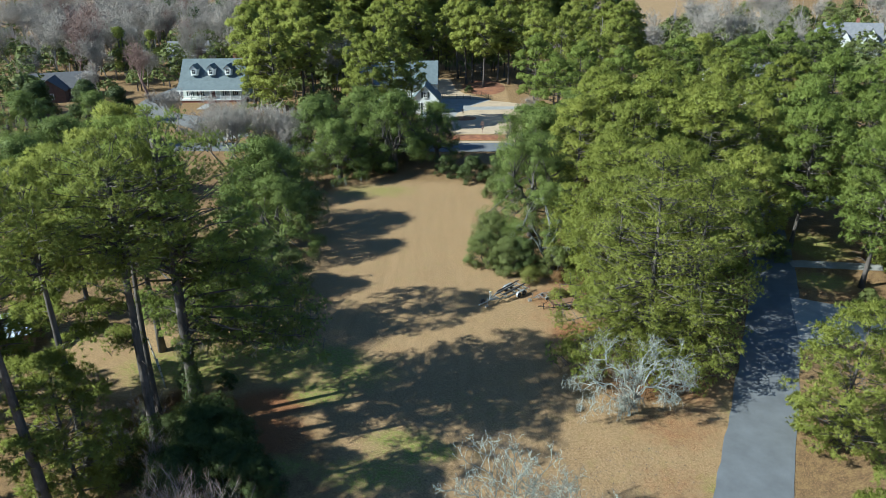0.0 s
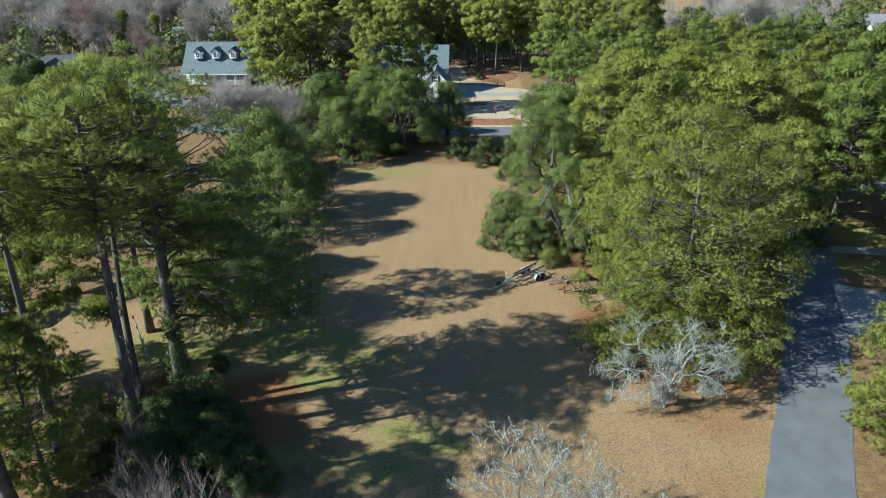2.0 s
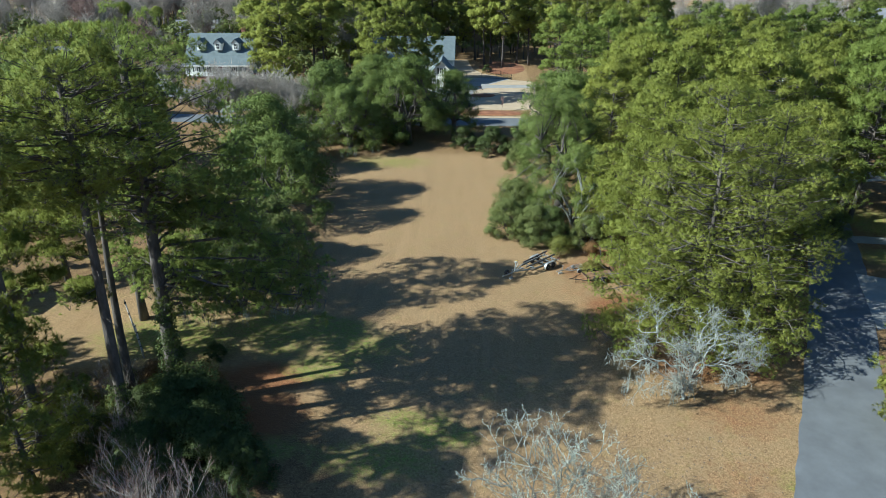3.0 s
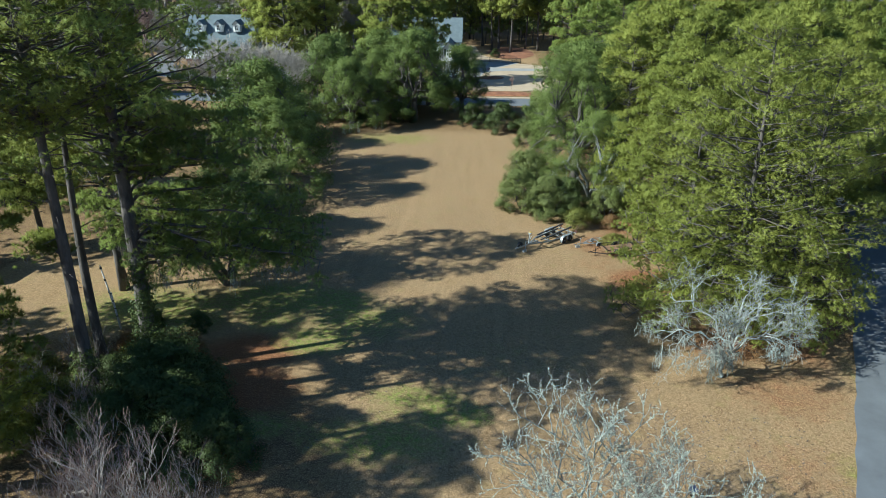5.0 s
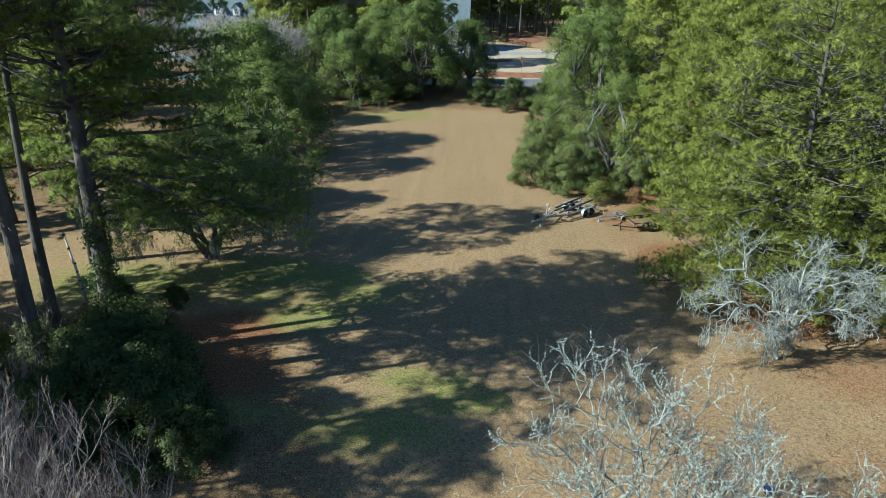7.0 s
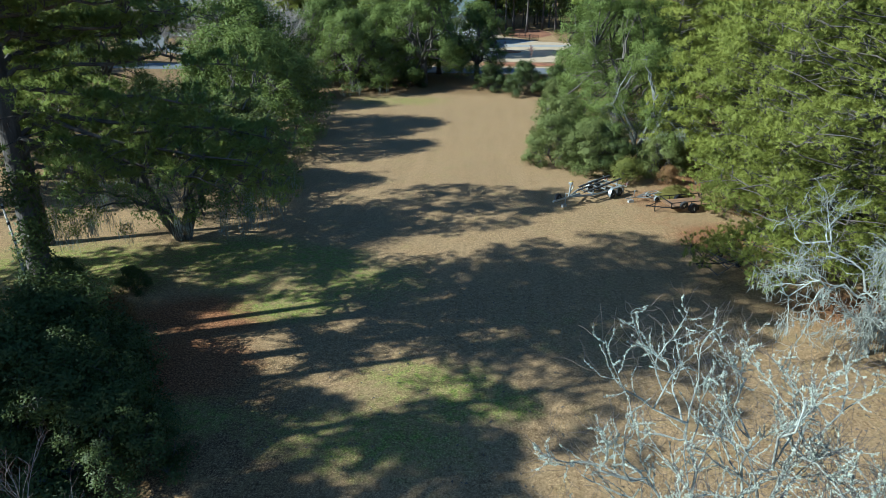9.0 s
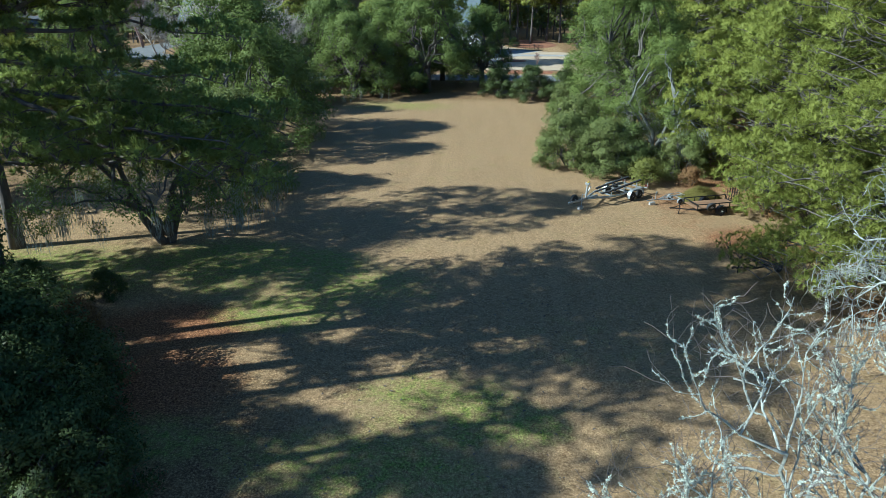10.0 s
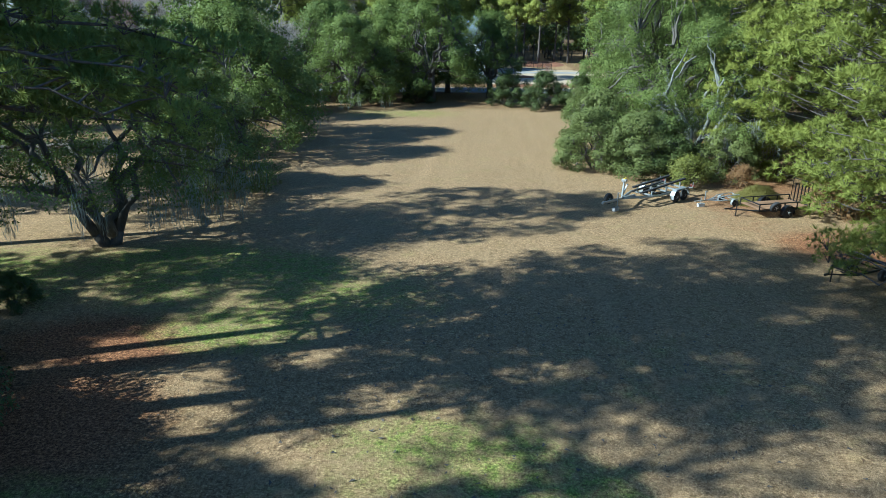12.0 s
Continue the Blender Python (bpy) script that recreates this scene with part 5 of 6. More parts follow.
    for k in range(4):
        part("step", Geo().box((xm, yp - 0.2 - 0.32 * k, 0.32 - 0.085 * k * 1.0), (2.2, 0.36, 0.64 - 0.17 * k), bevel=0.02), BRICK, h, "red brick step")
    part("chimney", Geo().box((-60.4, 182.6, 10.2), (0.9, 0.9, 2.4), bevel=0.03).box((-60.4, 182.6, 11.45), (1.05, 1.05, 0.18)), BRICK, h, "red brick chimney")
    part("walkway", Geo().slab([(-66.8, 166), (-64.6, 166), (-64.6, 172.6), (-66.8, 172.6)], -0.02, 0.06), CONCRETE, h)


def white_house():
    h = empty("white_house", "white house with a gabled wing and grey-blue roof", "house")
    gable_walls(h, -10.8, -4.4, 158.8, 165.6, 3.4, 6.8, WHITE, "y")
    gable_roof(h, -10.8, -4.4, 158.8, 167.0, 3.4, 6.8, ROOF_BLUE, 0.4, "y")
    gable_walls(h, -24, -5.2, 165.6, 176.8, 6.2, 10.6, WHITE, "x")
    gable_roof(h, -24, -5.2, 165.6, 176.8, 6.2, 10.6, ROOF_BLUE, 0.45, "x")
    window(h, -7.6, 158.8, 4.6, 0.9, 1.3)
    for x in (-9.2, -6.2):
        window(h, x, 158.8, 1.9, 0.9, 1.6)
    for x in (-21, -17.5, -14):
        window(h, x, 165.6, 4.6, 1.0, 1.5)
        window(h, x, 165.6, 1.8, 1.0, 1.7)
    g = Geo().box((-5.18, 171.0, 1.25), (0.08, 4.6, 2.3))
    for k in range(5):
        g.box((-5.12, 171.0, 0.3 + k * 0.48), (0.04, 4.5, 0.03))
    part("garage_door", g, CREAM, h, "pale panelled garage door")


def plain_house(name, label, x, y, w, d, eave, ridge, turn, wall, roof, wing=False):
    h = empty(name, label, "house", m=put(x, y, turn))
    gable_walls(h, -w / 2, w / 2, -d / 2, d / 2, eave, ridge, wall)
    gable_roof(h, -w / 2, w / 2, -d / 2, d / 2, eave, ridge, roof)
    if wing:
        gable_walls(h, -w * 0.2, w * 0.18, -d * 0.9, -d / 2 + 0.3, eave, ridge * 0.92, wall, "y")
        gable_roof(h, -w * 0.2, w * 0.18, -d * 0.9, 0, eave, ridge * 0.92, roof, 0.4, "y")
        window(h, -w * 0.01, -d * 0.9, eave * 0.55, 1.2, 1.4, False)
    for k in range(4):
        wx = -w * 0.4 + k * w * 0.267
        if not (wing and -w * 0.25 < wx < w * 0.23):
            window(h, wx, -d / 2, eave * 0.52, 1.0, 1.4, False)
    part("door", Geo().box((w * 0.3, -d / 2 - 0.05, 1.05), (1.0, 0.1, 2.1), bevel=0.02), DOOR, h)



def gabled_house(x, y, turn):
    h = empty("grey_house", "large pale house with several steep grey gables", "house", m=put(x, y, turn))
    gable_walls(h, -9, 9, -5, 6, 5.2, 10.4, CREAM)
    gable_roof(h, -9, 9, -5, 6, 5.2, 10.4, ROOF_GREY)
    for cx, half, front, ridge in ((-10.5, 3.2, -9.0, 9.2), (-3.0, 2.6, -8.0, 8.4), (4.6, 3.4, -9.6, 9.8), (11.0, 2.8, -6.5, 8.0)):
        gable_walls(h, cx - half, cx + half, front, 1.0, 4.4, ridge, CREAM, "y")
        gable_roof(h, cx - half, cx + half, front, 1.5, 4.4, ridge, ROOF_GREY, 0.35, "y")
        window(h, cx, front, 2.2, 1.3, 1.6, False)
        window(h, cx, front, 5.4, 1.0, 1.2, False)
    part("chimney", Geo().box((1.5, 1.5, 10.6), (1.0, 1.0, 2.6), bevel=0.03).box((1.5, 1.5, 11.95), (1.2, 1.2, 0.16)), BRICK, h, "red brick chimney")


porch_house()
white_house()
plain_house("brick_house", "low dark brick house among magnolias", -112, 184, 18, 10, 3.2, 6.6, 0.3, DARK_BRICK, ROOF_DARK, True)
gabled_house(141, 250, -0.35)
plain_house("garden_house", "pale-roofed house hidden behind pines", 73, 174, 18, 11, 4.2, 8.8, 0.2, WHITE, ROOF_GREY, True)
plain_house("red_roof_house", "house with a reddish roof behind trees", 60, 247, 18, 10, 4.5, 9.0, 0.1, CREAM, ROOF_RED)
plain_house("tin_roof_house", "pale-walled house with a light metal roof", -152, 186, 16, 10, 3.4, 7.4, 0.4, WHITE, TIN)
plain_house("blue_house", "small pale house glimpsed between pines", 47, 158, 12, 9, 4.0, 8.0, -0.2, WHITE, ROOF_GREY)
plain_house("lane_house", "pale house in pine shade beside the lane", 74, 88, 15, 10, 3.4, 6.8, 1.3, CREAM, ROOF_GREY)
plain_house("woods_house", "white house far off in winter woods", -92, 232, 14, 9, 5.0, 9.0, 0.1, WHITE, ROOF_GREY)


def tin_shed():
    h = empty("shed", "weathered shed with a pale corrugated tin roof", "shed", m=put(-46.5, 55.5, 0.45))
    g = Geo()
    for k in range(-14, 15):
        g.box((k * 0.25, 0, 1.2), (0.22, 4.6, 2.4))
    part("wall", g, PLANK, h, "brown board wall")
    for s in (-1, 1):
        g = Geo()
        n = 60
        v = []
        for y, z in ((0, 3.5), (s * 3.0, 2.25)):
            v += [(-4 + 8 * i / n, y, z + 0.035 * math.sin(i * 1.57)) for i in range(n + 1)]
        v += [(x, y, z - 0.03) for x, y, z in v]
        m = n + 1
        f = [(i, i + 1, m + i + 1, m + i) for i in range(n)] + [(2 * m + i, 3 * m + i, 3 * m + i + 1, 2 * m + i + 1) for i in range(n)] + [(m + i, m + i + 1, 3 * m + i + 1, 3 * m + i) for i in range(n)]
        g.add(v, f)
        part("roof", g, TIN, h, "pale corrugated tin roof sheet")


tin_shed()


# ---- trailers at the field edge ----
def wheel(parent, x, y, z, r=0.31, w=0.2, name="wheel", ax=(0, 1, 0), rim=None):
    tyre = part(name, Geo().disc((x, y, z), ax, r, w, 20), RUBBER, parent, "black trailer tyre", True)
    a = np.asarray(ax, float)
    for s in (-1, 1):
        c = np.array((x, y, z)) + a * s * (w / 2 - 0.02)
        g = Geo().tube([c - a * s * 0.03, c + a * s * 0.01, c + a * s * 0.012], (r * 0.58, r * 0.58, r * 0.2), 16)
        g.tube([c, c + a * s * 0.05], (r * 0.16, r * 0.12), 10)
        side = np.cross(a, (0, 0, 1.0)) if abs(a[2]) < 0.9 else np.array((1.0, 0, 0))
        up = np.cross(a, side)
        for k in range(5):
            q = c + (side * math.cos(k * 1.257) + up * math.sin(k * 1.257)) * r * 0.36
            g.tube([q, q + a * s * 0.02], 0.03, 6)
        part("rim", g, rim or GALV, tyre, "pale steel rim")


def fender(parent, x, y, z, r, w, long, mat=None):
    """A rounded wheel arch over one or two wheels, of bent sheet."""
    g = Geo()
    prof = [(-long / 2 - r, -0.12), (-long / 2 - r * 0.98, 0.1), (-long / 2 - r * 0.72, r * 0.72), (-long / 2 - r * 0.3, r), (long / 2 + r * 0.3, r), (long / 2 + r * 0.72, r * 0.72), (long / 2 + r * 0.98, 0.1), (long / 2 + r, -0.12)]
    n = len(prof)
    v = [(x + a, y + s * w / 2, z + b + t) for t in (0, 0.025) for s in (-1, 1) for a, b in prof]
    f = [(i, i + 1, n + i + 1, n + i) for i in range(n - 1)] + [(2 * n + i, 3 * n + i, 3 * n + i + 1, 2 * n + i + 1) for i in range(n - 1)]
    f += [(i, 2 * n + i, 2 * n + i + 1, i + 1) for i in range(n - 1)] + [(n + i, n + i + 1, 3 * n + i + 1, 3 * n + i) for i in range(n - 1)]
    g.add(v, f)
    part("fender", g, mat or GALV, parent, "bent sheet-metal fender")


def cinder_block(x, y, z=0.0, turn=0.0):
    g = Geo()
    for a, b, sx, sy in ((0, -0.08, 0.4, 0.035), (0, 0.08, 0.4, 0.035), (-0.18, 0, 0.035, 0.13), (0, 0, 0.035, 0.13), (0.18, 0, 0.035, 0.13)):
        g.box((a, b, 0.1), (sx, sy, 0.2), bevel=0.006)
    ob = new("cinder_block", g.mesh("cinder_block", BLOCK))
    ob.matrix_basis = put(x, y, turn, 1, z)
    tagged(ob, "grey hollow concrete block under a trailer jack", "concrete block", "blocks under jacks")


def boat_trailer():
    t = empty("boat_trailer", "empty galvanised tandem-axle boat trailer on the grass", "trailer", "trailers at the field edge", put(3.24, 63.39, radians(43)))
    for s in (-1, 1):
        part("side_rail", Geo().tube([(1.5, s * 0.06, 0.62), (3.2, s * 0.72, 0.58), (4.0, s * 0.8, 0.56), (6.8, s * 0.8, 0.56)], 0.065, 6), GALV, t)
        part("bunk", Geo().box((4.9, s * 0.52, 0.98), (3.6, 0.16, 0.1), ry=-0.05, bevel=0.02).box((4.2, s * 0.28, 0.84), (3.0, 0.14, 0.08), ry=-0.05, bevel=0.02), CARPET, t, "black carpeted bunk boards")
        for x in (3.5, 4.9, 6.3):
            part("bunk_post", Geo().box((x, s * 0.5, 0.76), (0.07, 0.06, 0.4)), GALV, t)
        fender(t, 5.5, s * 1.05, 0.33, 0.42, 0.26, 0.78)
        for x in (5.1, 5.9):
            wheel(t, x, s * 1.05, 0.31)
        part("tail_light", Geo().box((6.9, s * 0.95, 0.68), (0.06, 0.3, 0.12), bevel=0.01), DOOR, t, "red tail light")
        part("guide_post", Geo().tube([(6.7, s * 0.8, 0.56), (6.7, s * 1.1, 0.6), (6.7, s * 1.12, 0.95)], 0.025, 6), GALV, t)
    part("tongue", Geo().box((1.3, 0, 0.62), (2.6, 0.1, 0.12), bevel=0.01), GALV, t)
    for x in (2.6, 3.6, 5.1, 5.9, 6.75):
        wd = 1.0 if x < 3 else 1.62
        part("cross_member", Geo().box((x, 0, 0.52), (0.08, wd, 0.08)), GALV, t)
    for x in (5.1, 5.9):
        part("axle", Geo().tube([(x, -1.0, 0.31), (x, 1.0, 0.31)], 0.04, 8), IRON, t)
    part("coupler", Geo().box((-0.1, 0, 0.64), (0.36, 0.1, 0.1), bevel=0.02).tube([(-0.3, 0, 0.62), (-0.2, 0, 0.66)], 0.07, 8), GALV, t)
    part("winch_post", Geo().box((1.45, 0, 1.1), (0.1, 0.1, 1.0), ry=0.12, bevel=0.01).box((1.6, 0, 1.05), (0.06, 0.06, 0.8), ry=0.6), GALV, t)
    w = part("winch", Geo().box((1.5, 0, 1.62), (0.24, 0.2, 0.16), bevel=0.02).tube([(1.5, -0.14, 1.62), (1.5, 0.14, 1.62)], 0.09, 10), GALV, t)
    part("strap", Geo().tube([(1.5, -0.05, 1.7), (1.5, 0.05, 1.7)], 0.05, 8).box((1.66, 0, 1.74), (0.2, 0.06, 0.05), ry=0.4), YELLOW, w, "yellow winch strap")
    part("jack", Geo().tube([(0.9, -0.1, 0.22), (0.9, -0.1, 1.05)], 0.035, 8).tube([(0.9, -0.1, 0.2), (0.9, -0.1, 0.24)], 0.1, 10).tube([(0.9, -0.1, 1.02), (0.9, -0.28, 1.05), (0.9, -0.28, 1.14)], 0.015, 6), GALV, t)
    wheel(t, 0.45, 0.2, 0.72, 0.31, 0.19, "spare_wheel")
    cinder_block(3.9, 63.95, 0, 0.7)


def small_trailer():
    t = empty("small_trailer", "small galvanised frame trailer on a concrete block", "trailer", "trailers at the field edge", put(8.6, 65.1, radians(24), 0.68))
    part("tongue", Geo().box((0.9, 0, 0.5), (2.0, 0.08, 0.09), bevel=0.01), GALV, t)
    for s in (-1, 1):
        part("side_rail", Geo().tube([(1.2, s * 0.04, 0.5), (2.1, s * 0.55, 0.48), (4.2, s * 0.6, 0.48)], 0.045, 6), GALV, t)
        part("upper_rail", Geo().tube([(1.6, s * 0.1, 0.55), (2.4, s * 0.35, 0.78), (4.0, s * 0.4, 0.8)], 0.035, 6), GALV, t)
        wheel(t, 3.2, s * 0.78, 0.25, 0.25, 0.14)
        fender(t, 3.2, s * 0.78, 0.26, 0.32, 0.2, 0.0)
    for x in (1.9, 2.6, 3.4, 4.15):
        part("cross_member", Geo().box((x, 0, 0.5), (0.06, 1.15 if x > 2 else 0.8, 0.06)), GALV, t)
    part("light_bar", Geo().box((4.3, 0, 0.6), (0.05, 1.5, 0.1), bevel=0.01), GALV, t, "pale rear light bar")
    part("winch_post", Geo().box((0.8, 0, 0.9), (0.06, 0.06, 0.75)).box((0.86, 0, 1.25), (0.14, 0.12, 0.1)), GALV, t)
    part("coupler", Geo().box((-0.1, 0, 0.5), (0.24, 0.09, 0.09), bevel=0.02), GALV, t)
    part("jack", Geo().tube([(0.35, -0.08, 0.2), (0.35, -0.08, 0.8)], 0.03, 8).box((0.35, -0.08, 0.215), (0.14, 0.14, 0.03)), GALV, t)
    cinder_block(8.87, 65.2, 0, 0.3)


def utility_trailer():
    t = empty("utility_trailer", "black utility trailer with a plank bed and ramp gate", "trailer", "trailers at the field edge", put(9.7, 63.3, radians(17)))
    for s in (-1, 1):
        part("tongue_bar", Geo().tube([(0.05, 0, 0.42), (1.3, s * 0.72, 0.42)], 0.04, 4), IRON, t)
        part("top_rail", Geo().tube([(1.3, s * 0.78, 0.78), (4.4, s * 0.78, 0.78)], 0.034, 6), IRON, t)
        part("side_beam", Geo().box((2.85, s * 0.78, 0.42), (3.1, 0.06, 0.09)), IRON, t)
        for k in range(5):
            part("rail_post", Geo().box((1.32 + k * 0.77, s * 0.78, 0.6), (0.045, 0.045, 0.36)), IRON, t)
        wheel(t, 2.95, s * 0.95, 0.31, rim=WHITE)
        fender(t, 2.95, s * 0.95, 0.3, 0.36, 0.24, 0.0, IRON)
    for k in range(9):
        part("plank", Geo().box((2.85, -0.68 + k * 0.17, 0.485), (3.08, 0.155, 0.035), bevel=0.006), PLANK, t)
    part("front_rail", Geo().tube([(1.3, -0.78, 0.78), (1.3, 0.78, 0.78)], 0.034, 6), IRON, t)
    gate = part("gate", Geo().tube([(4.45, -0.72, 0.5), (4.45, -0.72, 1.75), (4.45, 0.72, 1.75), (4.45, 0.72, 0.5), (4.45, -0.72, 0.5)], 0.034, 6), IRON, t, "dark upright ramp gate")
    for k in range(5):
        part("gate_bar", Geo().box((4.45, -0.48 + k * 0.24, 1.0), (0.045, 0.045, 1.0)), IRON, gate)
    m = Geo()
    for k in range(10):
        m.box((4.46, 0, 0.55 + k * 0.095), (0.008, 1.4, 0.012))
    part("gate_mesh", m, IRON, gate)
    part("coupler", Geo().box((-0.05, 0, 0.44), (0.3, 0.1, 0.09), bevel=0.02), IRON, t)
    part("jack", Geo().tube([(0.45, -0.1, 0.02), (0.45, -0.1, 0.85)], 0.03, 8), IRON, t)
    wheel(t, 2.2, -0.9, 0.62, 0.3, 0.18, "spare_wheel", (0.0, 0.94, 0.34), WHITE)



def bare_frame():
    """A low iron trailer frame half hidden under the pine boughs."""
    t = empty("trailer_frame", "low black iron trailer frame under pine boughs", "trailer", "trailers at the field edge", put(11.3, 54.2, radians(28)))
    for s in (-1, 1):
        part("side_rail", Geo().box((1.1, s * 0.55, 0.42), (2.2, 0.06, 0.08)), IRON, t)
        part("tongue_bar", Geo().tube([(-0.9, 0, 0.4), (0.0, s * 0.55, 0.42)], 0.035, 5), IRON, t)
        wheel(t, 1.4, s * 0.72, 0.25, 0.25, 0.15)
    for x in (0.02, 0.75, 1.45, 2.18):
        part("cross_member", Geo().box((x, 0, 0.42), (0.06, 1.04, 0.06)), IRON, t)
    part("coupler", Geo().box((-1.0, 0, 0.41), (0.26, 0.09, 0.09), bevel=0.02), IRON, t)
    part("jack", Geo().tube([(-0.6, 0.06, 0.0), (-0.6, 0.06, 0.62)], 0.028, 8), IRON, t)
    for s in (-1, 1):
        part("upright", Geo().tube([(0.03, s * 0.5, 0.44), (0.03, s * 0.5, 0.92)], 0.022, 6), IRON, t)
    part("front_rail", Geo().tube([(0.03, -0.5, 0.92), (0.03, 0.5, 0.92)], 0.022, 6), IRON, t)


boat_trailer()
bare_frame()
small_trailer()
utility_trailer()


# ---- small things ----
def lantern():
    t = empty("yard_lantern", "blue yard lantern on a slim post", "lantern", m=put(9.4, 31.9, 0.4))
    part("post", Geo().tube([(0, 0, 0), (0, 0, 0.12), (0, 0, 0.14), (0, 0, 2.8)], (0.09, 0.09, 0.045, 0.04), 10), BLUE, t)
    part("lamp_body", Geo().tube([(0, 0, 2.8), (0, 0, 2.85), (0, 0, 3.2)], (0.07, 0.12, 0.17), 6), GLASS, t, "dark glass lantern body")
    part("cap", Geo().tube([(0, 0, 3.2), (0, 0, 3.25), (0, 0, 3.42), (0, 0, 3.5)], (0.24, 0.22, 0.06, 0.02), 6), BLUE, t, "blue metal lantern cap")


lantern()


def clothes_pole(x, y, tx, ty, tz):
    t = empty("leaning_pole", "weathered pale pole with dark bands, leaning", "pole", "leaning poles", put(x, y))
    part("pole", Geo().tube([(0, 0, -0.05), (tx * 0.5, ty * 0.5, tz * 0.52), (tx, ty, tz)], (0.075, 0.065, 0.05), 8), POLE, t, smooth=True)
    for k in (0.35, 0.55, 0.75, 0.95):
        part("band", Geo().tube([(tx * (k - 0.015), ty * (k - 0.015), tz * (k - 0.012)), (tx * (k + 0.015), ty * (k + 0.015), tz * (k + 0.018))], 0.085, 8), IRON, t, "dark iron band")


clothes_pole(-26.6, 49.6, -1.3, 1.2, 4.2)
clothes_pole(-26.2, 48.9, -0.7, 0.9, 2.6)


def ivy(pine_root, seed, x, y, r, z0, z1, n):
    """Ivy leaves that hug a trunk."""
    rng = np.random.default_rng(seed)
    z = z0 + (z1 - z0) * rng.uniform(0, 1, n) ** 1.4
    a = rng.normal(size=n) * 1.3 - 0.4
    d = np.stack([np.cos(a), np.sin(a), np.zeros(n)], 1)
    c = d * (r * (1 - z / 30) + rng.uniform(0.0, 0.35, n))[:, None]
    c[:, 0] += x * (z / 26) ** 1.3
    c[:, 2] = z
    part("ivy", tufts_mesh("ivy", leaf_scraps(rng, c, d, 6, 0.12, 0.09), SHRUB_LEAVES), SHRUB_LEAVES, pine_root, "dark ivy on the trunk")["kind"] = "stuff"


ivy(p1, 71, 0.9, 0.2, 0.55, 0.2, 9.0, 700)
ivy(p2, 72, -0.4, 0.8, 0.42, 0.2, 4.5, 320)
ivy(p3, 73, 1.2, -0.8, 0.4, 0.2, 3.5, 200)


def parked_car(x, y, turn):
    c = empty("parked_car", "white parked car on a sandy drive", "car", m=put(x, y, turn))
    prof = [(-2.2, 0.35), (-2.25, 0.75), (-1.9, 0.92), (-1.1, 0.98), (-0.5, 1.42), (0.9, 1.45), (1.7, 1.0), (2.2, 0.92), (2.25, 0.4)]
    g = Geo()
    n = len(prof)
    v = []
    for yy, k in ((-0.88, 0.0), (-0.8, 0.05), (0.8, 0.05), (0.88, 0.0)):
        v += [(a, yy * (0.82 if b > 1.2 else 1.0), b + (k if b > 0.9 else 0)) for a, b in prof]
    g.add(v, [(r * n + i, (r + 1) * n + i, (r + 1) * n + (i + 1) % n, r * n + (i + 1) % n) for r in range(3) for i in range(n)] + [tuple(range(n)), tuple(range(4 * n - 1, 3 * n - 1, -1))])
    part("body", g, WHITE, c, "white car body")
    for s in (-1, 1):
        part("side_window", Geo().box((0.2, s * 0.79, 1.2), (1.5, 0.05, 0.34), bevel=0.02), GLASS, c)
        for wx in (-1.4, 1.4):
            wheel(c, wx, s * 0.8, 0.32, 0.32, 0.2)
    part("windscreen", Geo().box((-0.82, 0, 1.22), (0.05, 1.3, 0.5), ry=0.9), GLASS, c)
    part("rear_window", Geo().box((1.34, 0, 1.26), (0.05, 1.3, 0.55), ry=-1.0), GLASS, c)


parked_car(-7.4, 153.5, 0.5)


def iron_fence():
    """Black picket fence along the court of the white house."""
    f = empty("iron_fence", "black iron picket fence along a driveway", "fence")
    line = [(-4.0, 177.0), (9.2, 173.6), (6.6, 179.5), (2.8, 184.0)]
    for (ax, ay), (bx, by) in zip(line[:-1], line[1:]):
        n = int(math.hypot(bx - ax, by - ay) / 2.2) + 1
        for k in range(n):
            x, y = ax + (bx - ax) * k / n, ay + (by - ay) * k / n
            x2, y2 = ax + (bx - ax) * (k + 1) / n, ay + (by - ay) * (k + 1) / n
            part("post", Geo().box((x, y, 0.65), (0.08, 0.08, 1.35)), IRON, f)
            g = Geo()
            for z in (0.15, 1.15):
                g.tube([(x, y, z), (x2, y2, z)], 0.02, 4)
            for j in range(1, 13):
                px, py = x + (x2 - x) * j / 13, y + (y2 - y) * j / 13
                g.box((px, py, 0.65), (0.02, 0.02, 1.2))
            part("panel", g, IRON, f)


iron_fence()
sap = bare("sapling", 81, 4.2, 2.0, "thin leafless sapling in a mulch bed", TWIGS_RED, 3, 4, 1, 0.9, 0.035, "sapling", 0, 0, 0.02)
set_out(sap, [(5.5, 138.2, 0, 0.9), (-3.8, 138.5, 1.0, 1.3), (1.5, 155.0, 2.0, 0.6), (-2.6, 136.5, 3.0, 1.2)], "saplings by the drive")


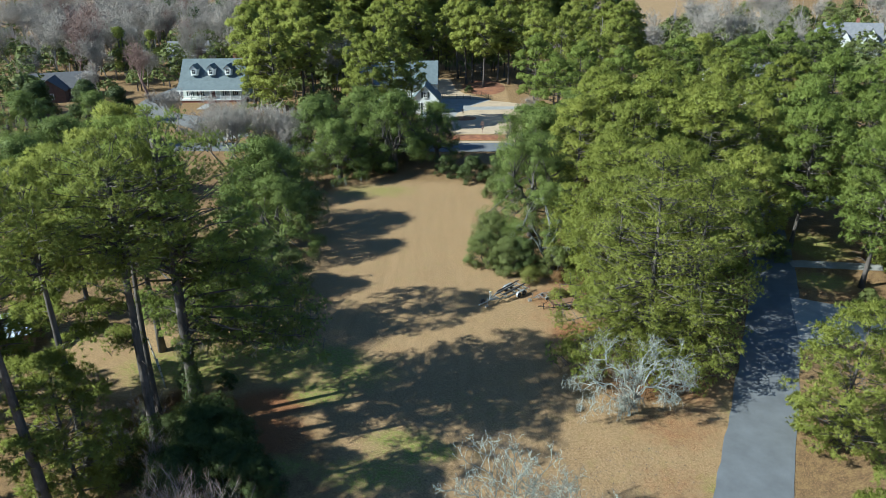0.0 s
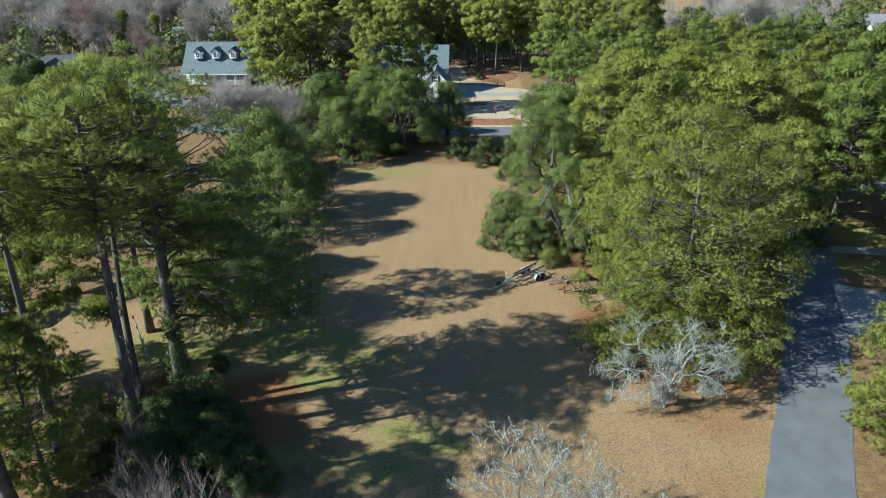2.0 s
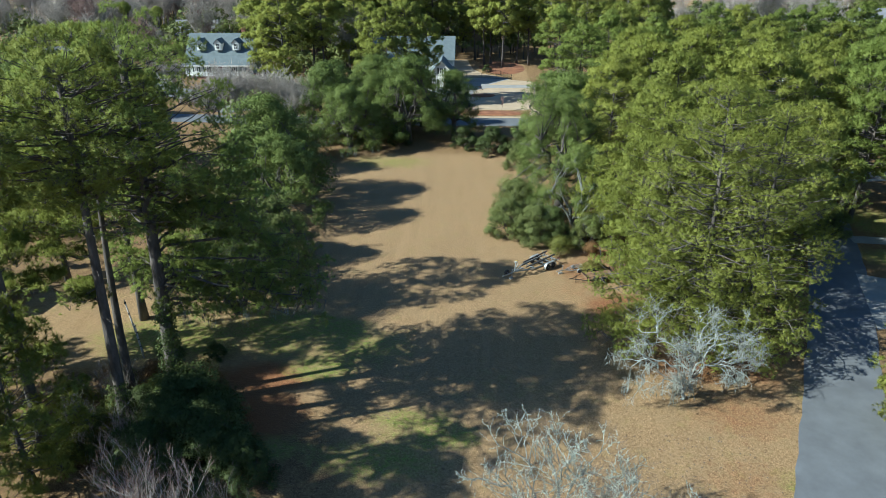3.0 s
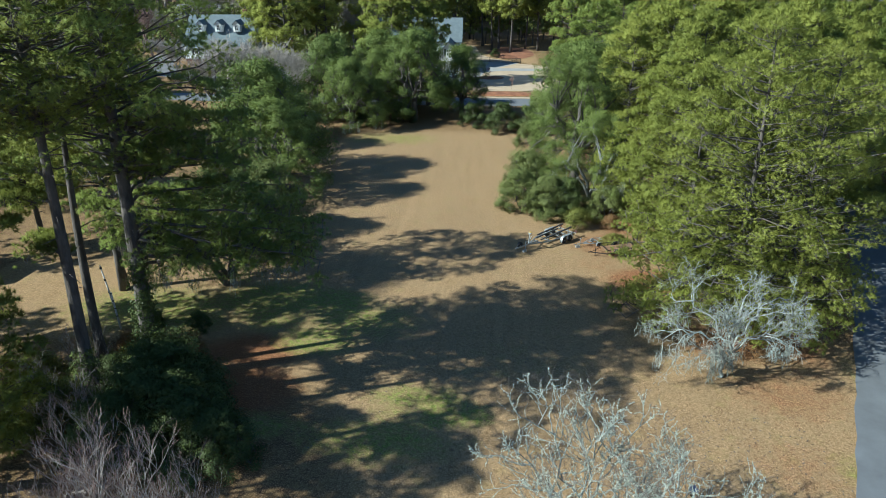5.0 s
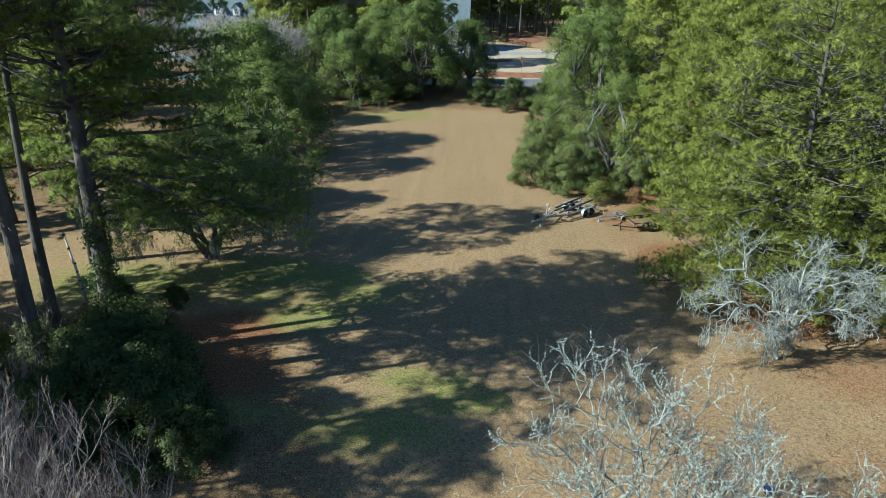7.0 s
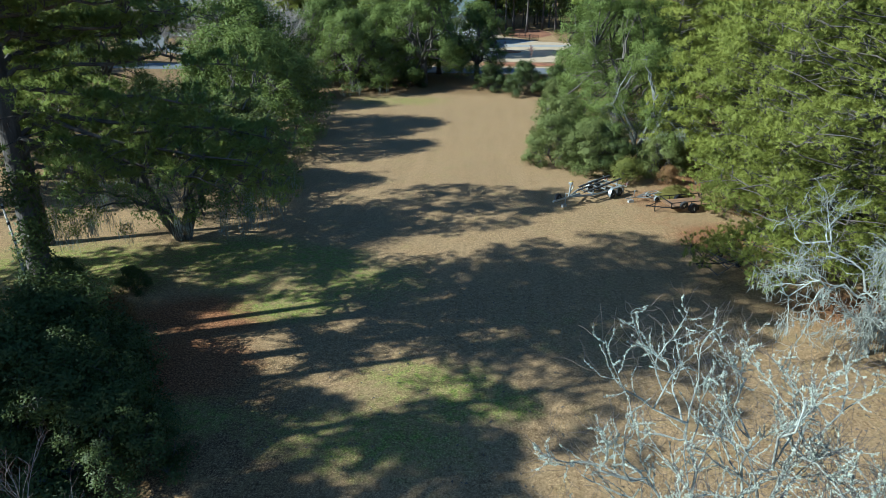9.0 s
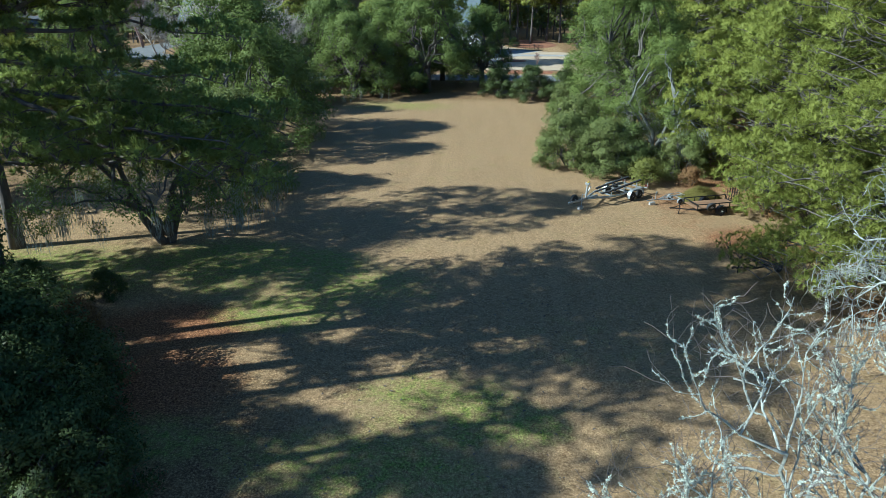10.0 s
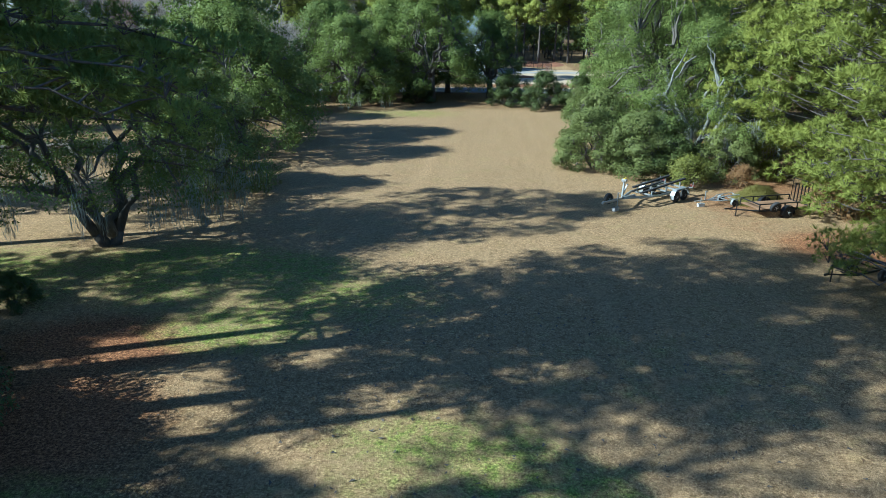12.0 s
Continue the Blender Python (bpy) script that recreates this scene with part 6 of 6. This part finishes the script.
# ---- litter and grass ----
def strewn(name, seed, n, x0, x1, y0, y1, size, mat, label, upright=False):
    rng = np.random.default_rng(seed)
    x, y = rng.uniform(x0, x1, n), rng.uniform(y0, y1, n)
    keep = (x > field_side(LEFT, y) - 4) & (x < field_side(RIGHT, y) + 2)
    road = np.interp(y, (19, 36, 52.3, 67), (14, 22.2, 30.2, 37)) - 3.0
    keep &= x < road
    x, y = x[keep], y[keep]
    n = len(x)
    c = np.stack([x, y, np.full(n, 0.012)], 1)
    s = size * rng.uniform(0.5, 1.4, (n, 1))
    az = rng.uniform(0, 6.28, n)
    if upright:
        d = np.stack([np.cos(az) * 0.7, np.sin(az) * 0.7, rng.uniform(0.3, 0.9, n)], 1)
        w = np.stack([-np.sin(az), np.cos(az), np.zeros(n)], 1)
        c[:, 2] = 0.0
        v = np.stack([c - w * s * 0.06, c + w * s * 0.06, c + d * s], 1)
    else:
        a = np.stack([np.cos(az), np.sin(az), rng.normal(size=n) * 0.25], 1)
        b = np.stack([-np.sin(az), np.cos(az), rng.normal(size=n) * 0.25], 1)
        c[:, 2] += 0.02
        v = np.stack([c - a * s, c + b * s * 0.6, c + a * s * 0.8 - b * s * 0.3], 1)
    tagged(new(name, scraps(name, v.reshape(-1, 3), 3, mat)), label, "ground litter", kind="stuff")


DRY_GRASS = foliage("dry_grass", (0.2, 0.15, 0.08), (0.36, 0.28, 0.16), (0.55, 0.45, 0.27), 0.9, 0.3, 0.5)
DEAD_LEAF = foliage("dead_leaves", (0.04, 0.025, 0.015), (0.09, 0.055, 0.03), (0.2, 0.12, 0.06), 0.8, 0.1)
strewn("dry_grass_tufts", 91, 80000, -24, 22, 30, 104, 0.055, DRY_GRASS, "short dormant grass tufts over the field", True)
strewn("fallen_leaves", 92, 700, 6, 24, 30, 50, 0.08, DEAD_LEAF, "dark fallen leaves scattered on the grass")
strewn("fallen_leaves_shade", 93, 1400, -20, 4, 33, 52, 0.04, DEAD_LEAF, "dark fallen leaves under the pines")


def covered_mower(x, y, turn):
    """A small machine parked under the shrubs: body, hood, seat, wheels and a pale plate."""
    t = empty("riding_mower", "dark blue-grey riding mower parked under shrubs", "mower", "", put(x, y, turn))
    part("body", Geo().box((0, 0, 0.42), (1.5, 0.7, 0.3), bevel=0.08), MOWER, t)
    part("hood", Geo().box((0.42, 0, 0.74), (0.75, 0.55, 0.4), bevel=0.1), MOWER, t)
    part("seat", Geo().box((-0.38, 0, 0.72), (0.42, 0.42, 0.12), bevel=0.04).box((-0.58, 0, 0.95), (0.1, 0.42, 0.4), bevel=0.04), IRON, t, "black padded seat")
    part("label_plate", Geo().box((0.45, -0.285, 0.78), (0.3, 0.012, 0.14), bevel=0.004), WHITE, t, "white label plate")
    part("side_panel", Geo().box((0.83, 0, 0.7), (0.03, 0.42, 0.3), bevel=0.01), GALV, t, "pale front panel")
    part("deck", Geo().box((-0.05, 0, 0.2), (0.9, 1.0, 0.14), bevel=0.05), MOWER, t)
    part("steering_wheel", Geo().tube([(0.02 + 0.16 * math.cos(k * 0.5236) * 0.7, 0.16 * math.sin(k * 0.5236), 1.02 + 0.05 * math.cos(k * 0.5236)) for k in range(13)], 0.018, 6), IRON, t)
    for px, r in ((0.55, 0.2), (-0.45, 0.27)):
        for s in (-1, 1):
            wheel(t, px, s * 0.44, r, r, 0.2)


MOWER = plain("dark_blue_paint", (0.035, 0.05, 0.075), 0.35)
covered_mower(-15.8, 35.0, 0.15)


def heap(name, seed, cx, cy, rx, ry, h, mat, label, n=2600, blade=0.16):
    """A soft mound of cut grass and twigs on a low core."""
    rng = np.random.default_rng(seed)
    root = empty(name, label, "brush pile", "", put(cx, cy))
    g = Geo()
    rings, m = ((1.0, -0.03), (0.8, 0.3), (0.5, 0.6), (0.2, 0.78)), 20
    v = [(rx * k * math.cos(i * 6.2832 / m) * (1 + 0.1 * math.sin(i * 2.3 + k)), ry * k * math.sin(i * 6.2832 / m) * (1 + 0.1 * math.cos(i * 1.7)), h * z) for k, z in rings for i in range(m)]
    f = [(k * m + i, k * m + (i + 1) % m, (k + 1) * m + (i + 1) % m, (k + 1) * m + i) for k in range(3) for i in range(m)] + [tuple(range(3 * m, 4 * m))]
    g.add(v, f)
    part("core", g, mat, root, smooth=True)
    a, q = rng.uniform(0, 6.2832, n), np.sqrt(rng.uniform(0, 1, n))
    c = np.stack([rx * q * np.cos(a), ry * q * np.sin(a), h * (1 - q ** 1.8) * 0.95 + 0.02], 1)
    part("cover", tufts_mesh("cover", needle_tufts(rng, c, unit(c + (0, 0, 0.3)), 7, blade, 0.02), mat), mat, root)["kind"] = "stuff"
    return root


OLIVE = foliage("olive_grass", (0.12, 0.11, 0.03), (0.2, 0.18, 0.05), (0.3, 0.26, 0.08), 0.8, 0.2)
heap("brush_pile", 71, 12.3, 66.1, 1.35, 0.9, 0.85, OLIVE, "olive heap of dry grass beside the trailers", 2600, 0.34)

strewn("fallen_leaves", 83, 520, 7.5, 19, 31, 41.5, 0.075, BARK, "dark curled leaves strewn on the grass")
strewn("fallen_leaves", 84, 500, -12, 6, 36, 50, 0.07, BARK, "dark curled leaves strewn on the grass")
